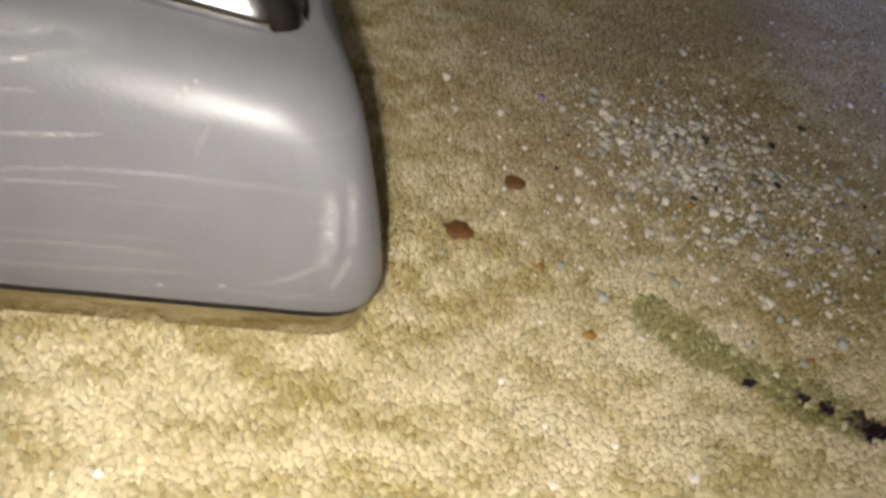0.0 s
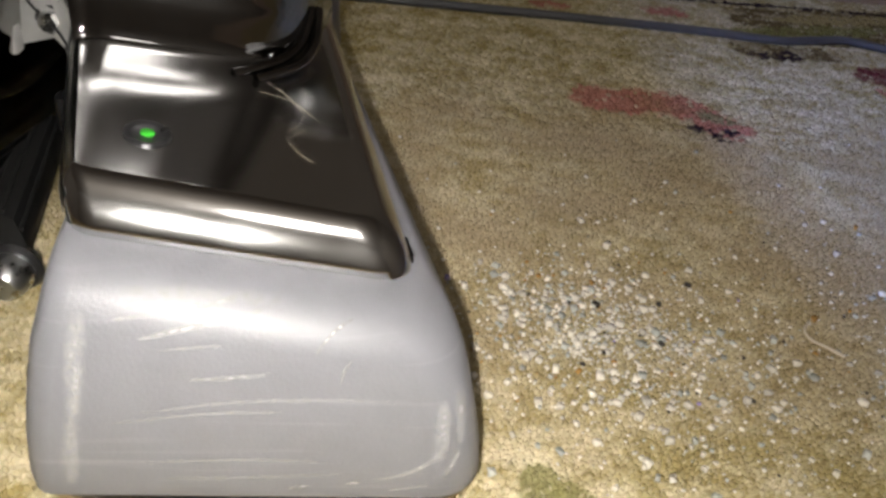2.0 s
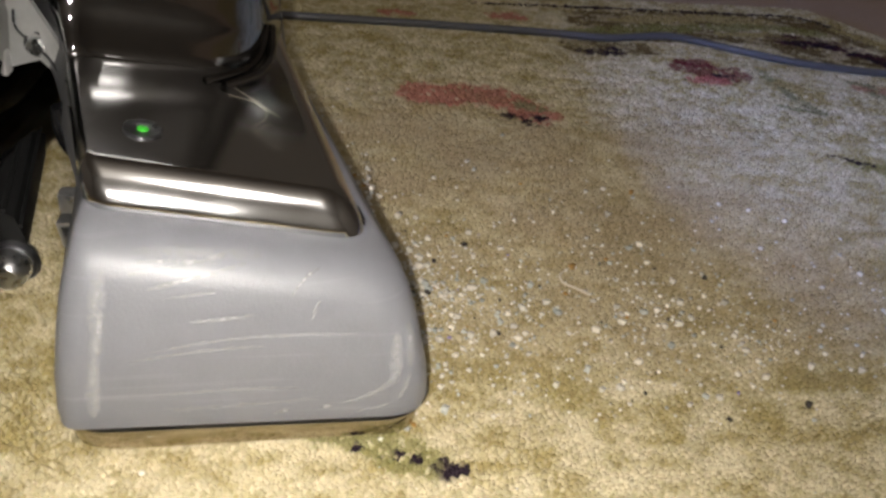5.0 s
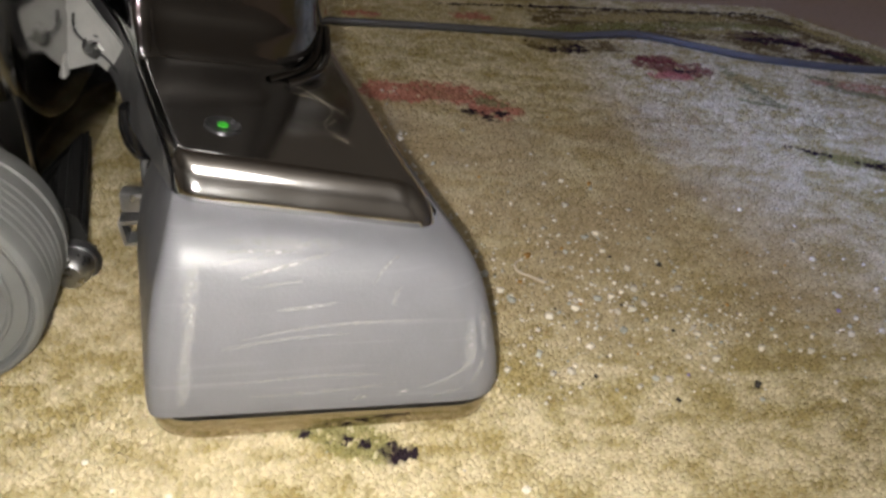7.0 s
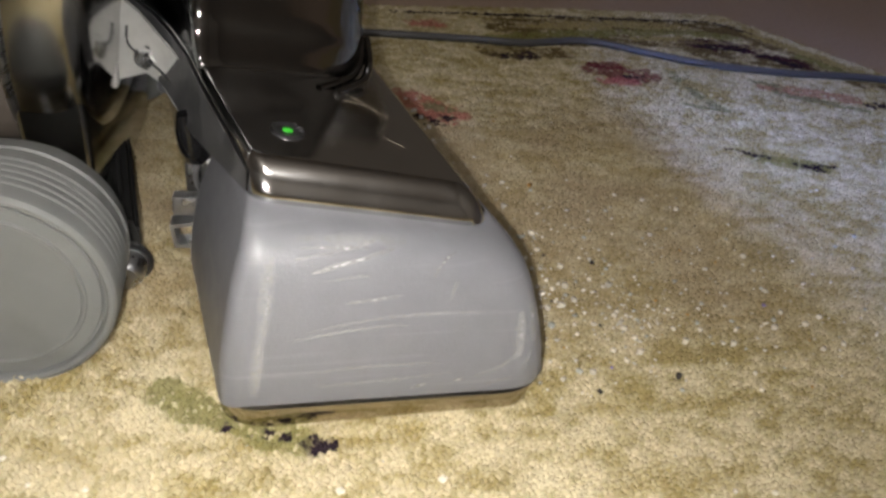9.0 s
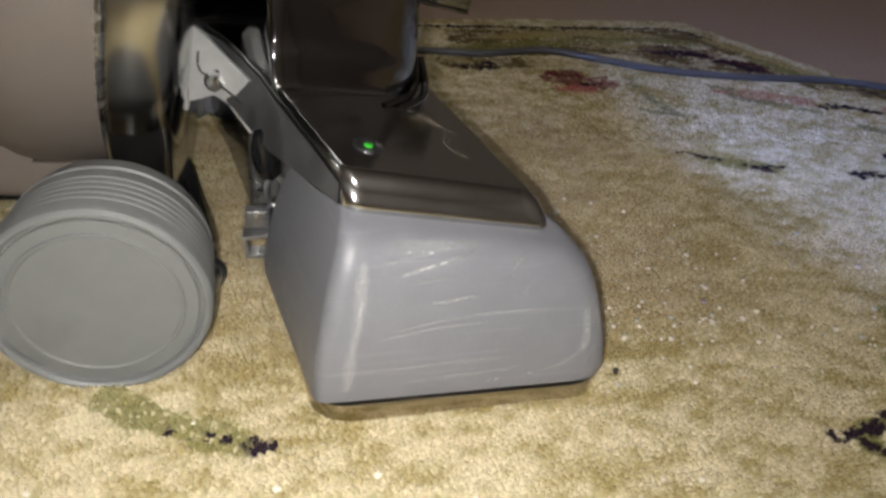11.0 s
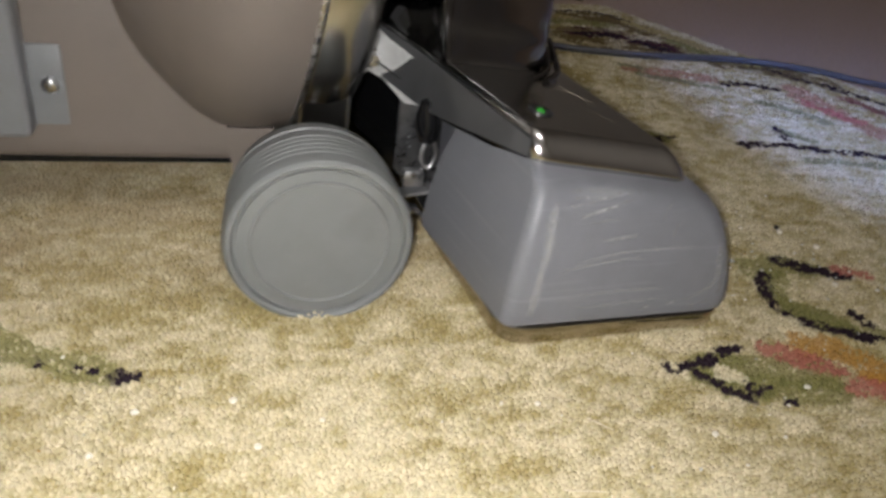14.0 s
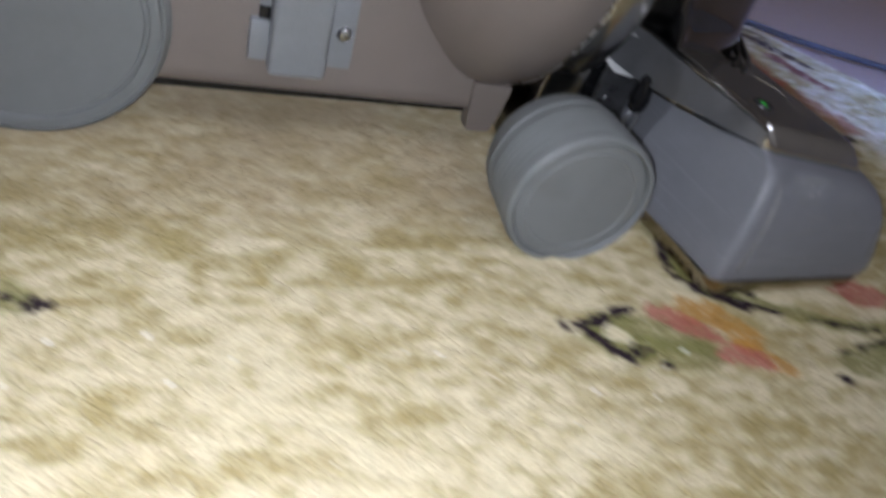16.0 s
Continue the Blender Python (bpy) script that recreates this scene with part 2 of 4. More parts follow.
# motifs woven into the rug: colour, half width, then the stroke's points
STROKES = [
    (LEAF, 0.0085, [(-0.058, 0.030), (-0.042, 0.0185), (-0.024, 0.0095), (-0.006, 0.003)]),
    (INK, 0.0026, [(-0.0334, 0.0099), (-0.0331, 0.0097)]), (INK, 0.0024, [(-0.0245, 0.0076), (-0.0242, 0.0076)]),
    (INK, 0.0024, [(-0.0185, 0.0066), (-0.0182, 0.0066)]), (INK, 0.0027, [(-0.0105, 0.0042), (-0.0100, 0.0042)]),
    (INK, 0.0045, [(-0.0015, 0.0015), (0.0010, -0.0025)]), (INK, 0.0028, [(0.001, -0.001), (0.006, -0.002)]),
    (LEAF, 0.012, [(0.285, -0.022), (0.305, -0.028), (0.335, -0.032)]), (LEAF, 0.010, [(0.297, -0.038), (0.33, -0.045)]),
    (CREAM, 0.0042, [(0.278, -0.025), (0.284, -0.029)]),
    (LEAF, 0.008, [(0.268, -0.027), (0.275, -0.034), (0.290, -0.040)]), (LEAF, 0.006, [(0.27, -0.02), (0.29, -0.014)]), (CREAM, 0.0042, [(0.278, -0.025), (0.284, -0.029)]),
    (INK, 0.0032, [(0.252, -0.0205), (0.266, -0.018), (0.277, -0.0165), (0.285, -0.0105), (0.298, -0.0095)]),
    (INK, 0.0032, [(0.263, -0.023), (0.270, -0.033), (0.283, -0.0445), (0.287, -0.036)]), (INK, 0.002, [(0.287, -0.0405), (0.296, -0.038)]),
    (INK, 0.0026, [(0.300, -0.0495), (0.302, -0.0495)]),
    (AMBER, 0.011, [(0.338, -0.010), (0.352, -0.016), (0.366, -0.030)]), (AMBER, 0.006, [(0.36, -0.04), (0.378, -0.055)]),
    (ROSE, 0.007, [(0.314, -0.010), (0.328, -0.018), (0.342, -0.029)]), (ROSE, 0.007, [(0.345, -0.043), (0.364, -0.05)]),
    (LEAF, 0.006, [(0.35, 0.022), (0.366, 0.004), (0.402, -0.010), (0.451, -0.026), (0.518, -0.036), (0.56, -0.05)]),
    (INK, 0.003, [(0.345, 0.026), (0.357, 0.007), (0.375, -0.003), (0.402, -0.014)]), (INK, 0.0022, [(0.425, -0.02), (0.47, -0.03)]),
    (INK, 0.0028, [(0.51, -0.034), (0.56, -0.047), (0.566, -0.069)]),
    (LEAF, 0.011, [(0.430, -0.052), (0.463, -0.045), (0.50, -0.044)]), (INK, 0.0022, [(0.425, -0.046), (0.463, -0.039), (0.513, -0.040)]), (INK, 0.003, [(0.412, -0.0635), (0.415, -0.066)]),
    (INK, 0.003, [(0.525, -0.071), (0.503, -0.089), (0.490, -0.102), (0.483, -0.123), (0.470, -0.154), (0.466, -0.175)]), (LEAF, 0.008, [(0.515, -0.10), (0.503, -0.125), (0.492, -0.15)]),
    (LEAF, 0.010, [(0.352, 0.062), (0.372, 0.064), (0.392, 0.058)]), (LEAF, 0.006, [(0.345, 0.035), (0.36, 0.02), (0.372, 0.008)]),
    (INK, 0.006, [(0.378, 0.068), (0.395, 0.058), (0.410, 0.053)]), (LEAF, 0.009, [(0.362, 0.05), (0.352, 0.035), (0.355, 0.018), (0.372, 0.006)]), (INK, 0.0038, [(0.356, 0.055), (0.343, 0.035), (0.346, 0.014), (0.363, 0.003), (0.381, -0.008)]), (INK, 0.004, [(0.389, 0.012), (0.391, 0.006)]),
    (ROSE, 0.005, [(0.412, 0.058), (0.43, 0.05)]), (ROSE, 0.011, [(0.47, 0.01), (0.49, 0.0)]), (ROSE, 0.008, [(0.585, -0.012), (0.60, -0.018)]),
    # far flowers
    (ROSE, 0.018, [(0.028, 0.350), (0.05, 0.348), (0.075, 0.355), (0.095, 0.342), (0.108, 0.327)]), (SALMON, 0.008, [(0.06, 0.35), (0.085, 0.345)]),
    (SAGE, 0.006, [(0.10, 0.34), (0.114, 0.333)]), (INK, 0.0045, [(0.085, 0.318), (0.098, 0.313), (0.112, 0.319)]), (INK, 0.003, [(0.098, 0.306), (0.103, 0.303)]),
    (WINE, 0.017, [(0.278, 0.445), (0.30, 0.437), (0.322, 0.441)]), (ROSE, 0.009, [(0.277, 0.418), (0.30, 0.418)]), (INK, 0.004, [(0.30, 0.432), (0.32, 0.436)]), (WINE, 0.01, [(0.285, 0.46), (0.30, 0.462)]),
    (SAGE, 0.006, [(0.352, 0.45), (0.356, 0.415), (0.358, 0.385), (0.366, 0.362)]), (GOLD, 0.010, [(0.362, 0.42), (0.378, 0.39)]), (SAGE, 0.004, [(0.335, 0.37), (0.36, 0.362)]),
    (SALMON, 0.013, [(0.45, 0.425), (0.49, 0.415), (0.525, 0.408)]), (SAGE, 0.007, [(0.45, 0.412), (0.48, 0.398), (0.52, 0.377)]), (SAGE, 0.006, [(0.44, 0.44), (0.46, 0.43)]),
    (INK, 0.006, [(0.536, 0.39), (0.564, 0.394), (0.59, 0.38)]), (SAGE, 0.009, [(0.547, 0.344), (0.571, 0.322), (0.587, 0.296)]),
    (SALMON, 0.016, [(0.614, 0.38), (0.618, 0.33), (0.63, 0.28), (0.65, 0.22)]), (ROSE, 0.010, [(0.60, 0.345), (0.625, 0.30)]),
    (INK, 0.006, [(0.463, 0.242), (0.496, 0.245), (0.537, 0.233), (0.582, 0.224), (0.64, 0.20)]), (SAGE, 0.006, [(0.51, 0.214), (0.56, 0.206), (0.62, 0.19)]), (INK, 0.005, [(0.521, 0.28), (0.515, 0.256)]), (SAGE, 0.006, [(0.525, 0.268), (0.54, 0.25)]),
    (LEAF, 0.008, [(0.343, 0.270), (0.36, 0.262), (0.376, 0.258), (0.392, 0.253)]), (INK, 0.004, [(0.340, 0.276), (0.352, 0.268)]), (INK, 0.004, [(0.372, 0.257), (0.386, 0.250)]), (INK, 0.0022, [(0.386, 0.256), (0.405, 0.255)]), (INK, 0.0016, [(0.325, 0.282), (0.342, 0.276)]),
    # border along the far and side edges
    (OLIVE, 0.026, [(0.22, 0.570), (0.32, 0.592), (0.44, 0.612), (0.50, 0.612)]), (OLIVE, 0.024, [(0.23, 0.532), (0.36, 0.550), (0.44, 0.545)]), (OLIVE, 0.022, [(0.43, 0.515), (0.52, 0.50), (0.58, 0.465), (0.64, 0.435)]),
    (OLIVE, 0.020, [(0.50, 0.615), (0.55, 0.54), (0.60, 0.47), (0.67, 0.41)]), (OLIVE, 0.016, [(0.18, 0.482), (0.25, 0.49)]), (GOLD, 0.008, [(0.25, 0.572), (0.34, 0.588)]), (GOLD, 0.007, [(0.36, 0.555), (0.42, 0.565)]),
    (INK, 0.004, [(0.10, 0.590), (0.25, 0.612), (0.42, 0.632), (0.50, 0.640), (0.545, 0.575), (0.60, 0.475), (0.70, 0.345)]),
    (MAROON, 0.018, [(0.435, 0.55), (0.47, 0.552), (0.50, 0.53), (0.525, 0.50)]), (INK, 0.010, [(0.44, 0.545), (0.48, 0.545)]), (INK, 0.009, [(0.50, 0.525), (0.52, 0.497)]),
    (ROSE, 0.010, [(0.12, 0.555), (0.14, 0.556)]), (ROSE, 0.008, [(0.01, 0.535), (0.03, 0.54)]), (INK, 0.008, [(0.19, 0.47), (0.22, 0.478)]), (LEAF, 0.012, [(0.19, 0.52), (0.26, 0.545), (0.34, 0.57)]),
    (LEAF, 0.012, [(0.36, 0.575), (0.43, 0.59), (0.49, 0.585)]), (GOLD, 0.012, [(0.27, 0.58), (0.34, 0.60), (0.44, 0.615)]), (LEAF, 0.009, [(0.55, 0.53), (0.58, 0.47)]),
    (INK, 0.006, [(0.669, 0.40), (0.693, 0.355)]), (WINE, 0.009, [(0.66, 0.36), (0.69, 0.30)]), (GOLD, 0.012, [(0.53, 0.60), (0.57, 0.53), (0.61, 0.46)]),
]


def inside(px, py, poly):
    hit = np.zeros(px.shape, bool)
    for (x0, y0), (x1, y1) in zip(poly, poly[1:] + poly[:1]):
        c = (y0 > py) != (y1 > py)
        hit ^= c & (px < (x1 - x0) * (py - y0) / (y1 - y0 + 1e-12) + x0)
    return hit


def lattice(px, py, size, seed):
    """Smooth value noise, 0 to 1."""
    g = np.random.RandomState(seed).rand(97, 97)
    u, v = px / size + 200, py / size + 200
    i, j = np.floor(u).astype(int), np.floor(v).astype(int)
    a, b = u - i, v - j
    a, b = a * a * (3 - 2 * a), b * b * (3 - 2 * b)
    i, j = i % 96, j % 96
    return (g[i, j] * (1 - a) + g[i + 1, j] * a) * (1 - b) + (g[i, j + 1] * (1 - a) + g[i + 1, j + 1] * a) * b


def dye(px, py):
    rng = np.random.RandomState(5)
    tone = 0.5 * lattice(px * 0.62, py, 0.0060, 1) + 0.30 * lattice(px * 0.5, py, 0.015, 2) - 0.04 + 0.30 * rng.rand(*px.shape) + 0.115 + 0.16 * (lattice(px, py, 0.09, 3) - 0.5)
    tone = np.clip((tone - 0.34) / 0.55, 0, 1)[:, None]
    col = np.array(GOLD) * (1 - tone) + np.array(CREAM) * tone
    # brown dust trodden into the unswept stretch
    dust = np.clip((py - 0.035) / 0.06, 0, 1) * np.clip((0.40 - py) / 0.1, 0, 1) * np.clip((px + 0.15) / 0.05, 0, 1) * np.clip((0.34 - px) / 0.12, 0, 1)
    dust = (dust * (0.25 + 0.6 * lattice(px, py, 0.035, 4)))[:, None]
    col = col * (1 - dust) + np.array((0.35, 0.28, 0.18)) * dust
    for colour, half, pts in STROKES:
        pts = smoothed([(*p, 0) for p in pts], 4) if len(pts) > 2 else [Vector((*p, 0)) for p in pts]
        d = np.full(px.shape, 9.0)
        for a, b in zip(pts, pts[1:]):
            ab = np.array((b.x - a.x, b.y - a.y))
            s = np.clip(((px - a.x) * ab[0] + (py - a.y) * ab[1]) / max(ab @ ab, 1e-12), 0, 1)
            d = np.minimum(d, np.hypot(px - a.x - s * ab[0], py - a.y - s * ab[1]))
        d = d + (lattice(px, py, 0.006, 7) - 0.5) * min(half * 0.8, 0.012) + (lattice(px, py, 0.02, 8) - 0.5) * half * 0.5
        w = np.clip((half - d) / (half * 0.25) + 0.5, 0, 1)[:, None] * np.where(rng.rand(*px.shape) < (0.97 if colour is INK else 0.9), 1, 0.25)[:, None]
        if colour is INK:
            w = w * np.clip((lattice(px, py, 0.0034, 13) - 0.18) / 0.2, 0, 1)[:, None]
        if colour is OLIVE or colour is MAROON:
            w = w * (0.45 + 0.55 * np.clip((lattice(px * 0.5, py, 0.007, 14) - 0.3) / 0.25, 0, 1))[:, None]
        far = colour in (ROSE, WINE, SALMON, SAGE, LEAF, AMBER)
        w = w * (0.8 if far else 1)
        col = col * (1 - w) + np.array(colour) * w
    return col


def speckle_mesh(name, base, faces_of, dyes, material_):
    """One mesh out of n alike pieces: base is (n, k, 3) points, faces_of the k-point piece's quads."""
    n, k, _ = base.shape
    me = bpy.data.meshes.new(name)
    quads = np.array(faces_of)
    idx = (quads[None] + (np.arange(n) * k)[:, None, None]).reshape(-1)
    me.vertices.add(n * k)
    me.vertices.foreach_set("co", base.reshape(-1).astype(np.float32))
    me.loops.add(len(idx))
    me.loops.foreach_set("vertex_index", idx.astype(np.int32))
    m = n * len(quads)
    me.polygons.add(m)
    me.polygons.foreach_set("loop_start", np.arange(0, len(idx), 4, dtype=np.int32))
    at = me.attributes.new("dye", "FLOAT_COLOR", "POINT")
    c = np.ones((n, k, 4), np.float32)
    c[:, :, :3] = dyes[:, None, :]
    at.data.foreach_set("color", c.reshape(-1))
    me.update(calc_edges=True)
    me.materials.append(material_)
    return me


def build_rug():
    rug = empty("rug")
    tagged(rug, "cream and gold patterned wool rug with dark woven flowers", "rug")
    low = [(x, y, FLOOR_Z) for x, y in RUG]
    top = [(x, y, -0.005) for x, y in RUG]
    backing = part("backing", loft([low, top]), material("rug_backing", (0.38, 0.3, 0.16), 0.95, vary=0.25, scale=120, bump=0.6, bump_scale=300, spec=0.1), rug)
    rng = np.random.RandomState(11)
    quads = [(0, 1, 5, 4), (1, 2, 6, 5), (2, 3, 7, 6), (3, 0, 4, 7), (4, 5, 6, 7)]
    for x0, x1, y0, y1, step in ((-0.36, 0.66, -0.17, 0.30, 0.0017), (-0.42, 0.80, 0.30, 0.70, 0.0034), (0.66, 0.95, -0.17, 0.30, 0.0042)):
        gx, gy = np.meshgrid(np.arange(x0, x1, step), np.arange(y0, y1, step * 0.9))
        gx[::2] += step / 2
        px = gx.ravel() + rng.uniform(-1, 1, gx.size) * step * 0.3
        py = gy.ravel() + rng.uniform(-1, 1, gx.size) * step * 0.3
        keep = inside(px, py, RUG)
        px, py = px[keep], py[keep]
        n = len(px)
        col = dye(px, py)
        ang = rng.uniform(0, math.pi / 2, n)
        wide = step * rng.uniform(0.52, 0.74, n)
        height = rng.uniform(-0.0005, 0.0005, n) + 0.0010 * (lattice(px, py, 0.012, 9) - 0.5)
        lx, ly = rng.normal(0.0002, 0.0005, n), rng.normal(-0.0001, 0.0005, n)
        pts = np.zeros((n, 8, 3))
        for k in range(4):
            a = ang + k * math.pi / 2
            pts[:, k] = np.stack([px + np.cos(a) * wide * 1.4, py + np.sin(a) * wide * 1.4, np.full(n, -0.0019)], 1)
            reach = wide * rng.uniform(0.35, 1.15, n)
            pts[:, k + 4] = np.stack([px + lx + np.cos(a) * reach, py + ly + np.sin(a) * reach, height + rng.uniform(-0.0006, 0.0006, n)], 1)
        ob = new("pile", speckle_mesh("pile", pts, quads, col, PILE))
        ob.parent = rug
        tagged(ob, kind="stuff")
    return rug


build_rug()

# ---- cable on the rug ----
CORD = [(-0.62, 0.44, 0), (-0.3, 0.475, 0), (-0.1, 0.49, 0), (0.057, 0.499, 0), (0.155, 0.502, 0), (0.214, 0.500, 0), (0.255, 0.512, 0), (0.293, 0.521, 0), (0.34, 0.5005, 0), (0.393, 0.4755, 0), (0.437, 0.466, 0), (0.49, 0.4605, 0),
        (0.54, 0.462, 0), (0.60, 0.4605, 0), (0.678, 0.4367, 0), (0.756, 0.4133, -0.006), (0.95, 0.35, -0.009), (1.3, 0.25, -0.009)]
tagged(part("power_cable", tube(smoothed([(x, y, z + 0.0035) for x, y, z in CORD], 5), 0.0036), CABLE), "blue-grey power cable lying across the rug's border", "cable")

from mathutils.bvhtree import BVHTree

# ---- vacuum cleaner ----
# local axes: x ahead, y across from the near end, z up from the rug
vac = empty("vacuum_cleaner", pose(RIDE[0][1], RIDE[0][2], 0))
tagged(vac, "upright vacuum cleaner, grey nozzle, polished metal hood, brown body", "vacuum cleaner")
MID = 0.2
SKEW = 0.2


def top_z(x):
    return 0.0992 - 0.178 * (x - 0.1086)


def mirror_loop(near):
    """A full plan loop from its near half, which runs from the back's middle round the near end to the front's middle."""
    return [Vector(p) for p in near] + [Vector((p[0] - 2 * SKEW * (MID - p[1]), 2 * MID - p[1])) for p in reversed(near)]


def half(back_mid, back_near, front_near, front_mid, rb, rf, n=8):
    """The near half of the nozzle's outline with two rounded corners."""
    out = [Vector(back_mid)]
    b, f = Vector(back_near), Vector(front_near)
    for p, a, c, r in ((b, Vector(back_mid), f, rb), (f, b, Vector(front_mid), rf)):
        da, dc = (a - p).normalized(), (c - p).normalized()
        p0, p1 = p + da * r, p + dc * r
        for k in range(n + 1):
            s = k / n
            out.append(p0 * (1 - s) ** 2 + p * 2 * s * (1 - s) + p1 * s * s)
    out.append(Vector(front_mid))
    return out


def dip(p):
    """How much lower the cap's skirt hangs along the back."""
    inward = min(1, max(0, (min(p.y, 2 * MID - p.y) - 0.03) / 0.09))
    return 0.018 * inward * min(1, max(0, (0.105 - p.x) / 0.012))


def inset_loop(points, d):
    """The closed plan outline moved inwards by d."""
    out = []
    n = len(points)
    for i, p in enumerate(points):
        t = (points[(i + 1) % n] - points[i - 1]).normalized()
        out.append(p + Vector((-t.y, t.x)) * d)
    return out


def miter(a, p, c, d, e):
    """The corner p between a and c after its first edge moves inwards by d, its second by e."""
    s, t = (p - a).normalized(), (c - p).normalized()
    m, n = Vector((-s.y, s.x)), Vector((-t.y, t.x))
    k = m.dot(n)
    return p + (m * (d - k * e) + n * (e - k * d)) / (1 - k * k)


def crisp(q):
    """How much of the full rounding the cap's rim keeps: little along its back."""
    y = min(q.y, 2 * MID - q.y)
    return 1 - 0.68 * min(1, max(0, (0.108 - q.x) / 0.006)) * min(1, max(0, (y - 0.029) / 0.007))


# rub marks on the bumper's near face, and its back corner's painted highlight: half width, strength, then (x, z)
# points
SCUFFS_GLINT = [
    (0.0005, 0.7, [(0.1600, 0.0645), (0.1640, 0.0690), (0.169, 0.0710)]), (0.0010, 1.0, [(0.1545, 0.0198), (0.157, 0.0206), (0.1600, 0.0212)]), (0.0008, 1.0, [(0.1710, 0.0219), (0.173, 0.0223), (0.1748, 0.0225)]),
    (0.0007, 0.35, [(0.1127, 0.0468), (0.1354, 0.0504), (0.1607, 0.0515), (0.1828, 0.0509)]), (0.0020, 0.75, [(0.1793, 0.0735), (0.1835, 0.0720), (0.1888, 0.0700)]),
    (0.0034, 0.6, [(0.1850, 0.0715), (0.1915, 0.0642), (0.1945, 0.0572), (0.1965, 0.0494), (0.197, 0.042)]), (0.0028, 0.55, [(0.196, 0.050), (0.197, 0.0414), (0.1965, 0.0303)]), (0.0020, 0.5, [(0.2005, 0.052), (0.202, 0.044), (0.2025, 0.036)]),
    (0.0005, 0.6, [(0.1672, 0.0566), (0.168, 0.060), (0.1697, 0.0628)]), (0.0008, 0.5, [(0.178, 0.0235), (0.186, 0.0255), (0.194, 0.0305), (0.1985, 0.036)]),
    (0.0007, 0.6, [(0.1088, 0.0735), (0.1251, 0.0752), (0.1413, 0.0768)]), (0.0008, 0.75, [(0.1153, 0.0688), (0.1273, 0.0712), (0.1454, 0.0740)]), (0.0006, 0.6, [(0.1108, 0.0770), (0.1225, 0.0762), (0.1359, 0.0750)]),
    (0.0008, 0.6, [(0.128, 0.0576), (0.138, 0.0583), (0.1486, 0.0593)]), (0.0006, 0.4, [(0.1079, 0.0438), (0.1305, 0.0472), (0.1518, 0.0479)]),
    (0.0006, 0.35, [(0.115, 0.030), (0.140, 0.0315), (0.165, 0.031)]), (0.0006, 0.45, [(0.120, 0.0655), (0.128, 0.0665), (0.136, 0.067)]), (0.0009, 0.3, [(0.118, 0.0235), (0.145, 0.0245), (0.17, 0.026)]),
    # bands down the back corner: scuffing with the edge's highlight painted in
    (0.0030, 0.5, [(0.1015, 0.076), (0.1005, 0.066), (0.0995, 0.055), (0.0985, 0.044)]), (0.0026, 0.42, [(0.0990, 0.050), (0.0975, 0.040), (0.0965, 0.028), (0.0960, 0.021)]), (0.0016, 0.6, [(0.1010, 0.062), (0.1000, 0.056), (0.0995, 0.050)]),
    (0.0018, 0.35, [(0.110, 0.0795), (0.13, 0.0775), (0.150, 0.0750)]), (0.0007, 0.5, [(0.184, 0.0195), (0.190, 0.0205), (0.195, 0.022)]), (0.0010, 0.5, [(0.199, 0.0245), (0.201, 0.029), (0.2025, 0.034)]),
]
# fine pale hairs stuck on the cap, as (x, y) points
HAIRS = [[(0.1318, 0.1167), (0.1398, 0.1109), (0.1474, 0.1029), (0.1536, 0.097)], [(0.133, 0.107), (0.1389, 0.107), (0.1434, 0.106), (0.1483, 0.0999)],
         [(0.1487, 0.0985), (0.1476, 0.0912), (0.1453, 0.0858), (0.1456, 0.0802), (0.1497, 0.0747), (0.1547, 0.0706)], [(0.1464, 0.0818), (0.1481, 0.0863), (0.150, 0.089)]]


def scuff_glint(tree, pts, width, strength, parent):
    """A pale scuff on the bumper's near face, at the back corner also its painted highlight, along (x, z) points,
    faint at its rims.
    """
    line = smoothed([(x, 0, z) for x, z in pts], 5)
    bm = bmesh.new()
    wear_glint = bm.verts.layers.float.new("wear_glint")
    rows = []
    for i, p in enumerate(line):
        d = (line[min(i + 1, len(line) - 1)] - line[max(i - 1, 0)]).normalized()
        fade = math.sin(math.pi * (i + 0.3) / (len(line) - 0.4)) ** 0.6
        w = width * (0.5 + 0.5 * fade) * random.uniform(0.8, 1.2)
        row = []
        for u in (-1, -0.5, 0, 0.5, 1):
            q = p + Vector((-d.z, 0, d.x)) * w * u
            hit = tree.ray_cast(Vector((q.x, -0.1, q.z)), Vector((0, 1, 0)))
            if hit[0] is None:
                bm.free()
                return
            v = bm.verts.new(hit[0] + hit[1] * 0.00015)
            v[wear_glint] = min(1, 1.15 * strength) * fade * (1 - abs(u)) ** 0.8
            row.append(v)
        rows.append(row)
    for a, b in zip(rows, rows[1:]):
        for k in range(4):
            bm.faces.new((a[k], a[k + 1], b[k + 1], b[k]))
    part("scratch_glint", bm, SCUFF_GLINT, parent)


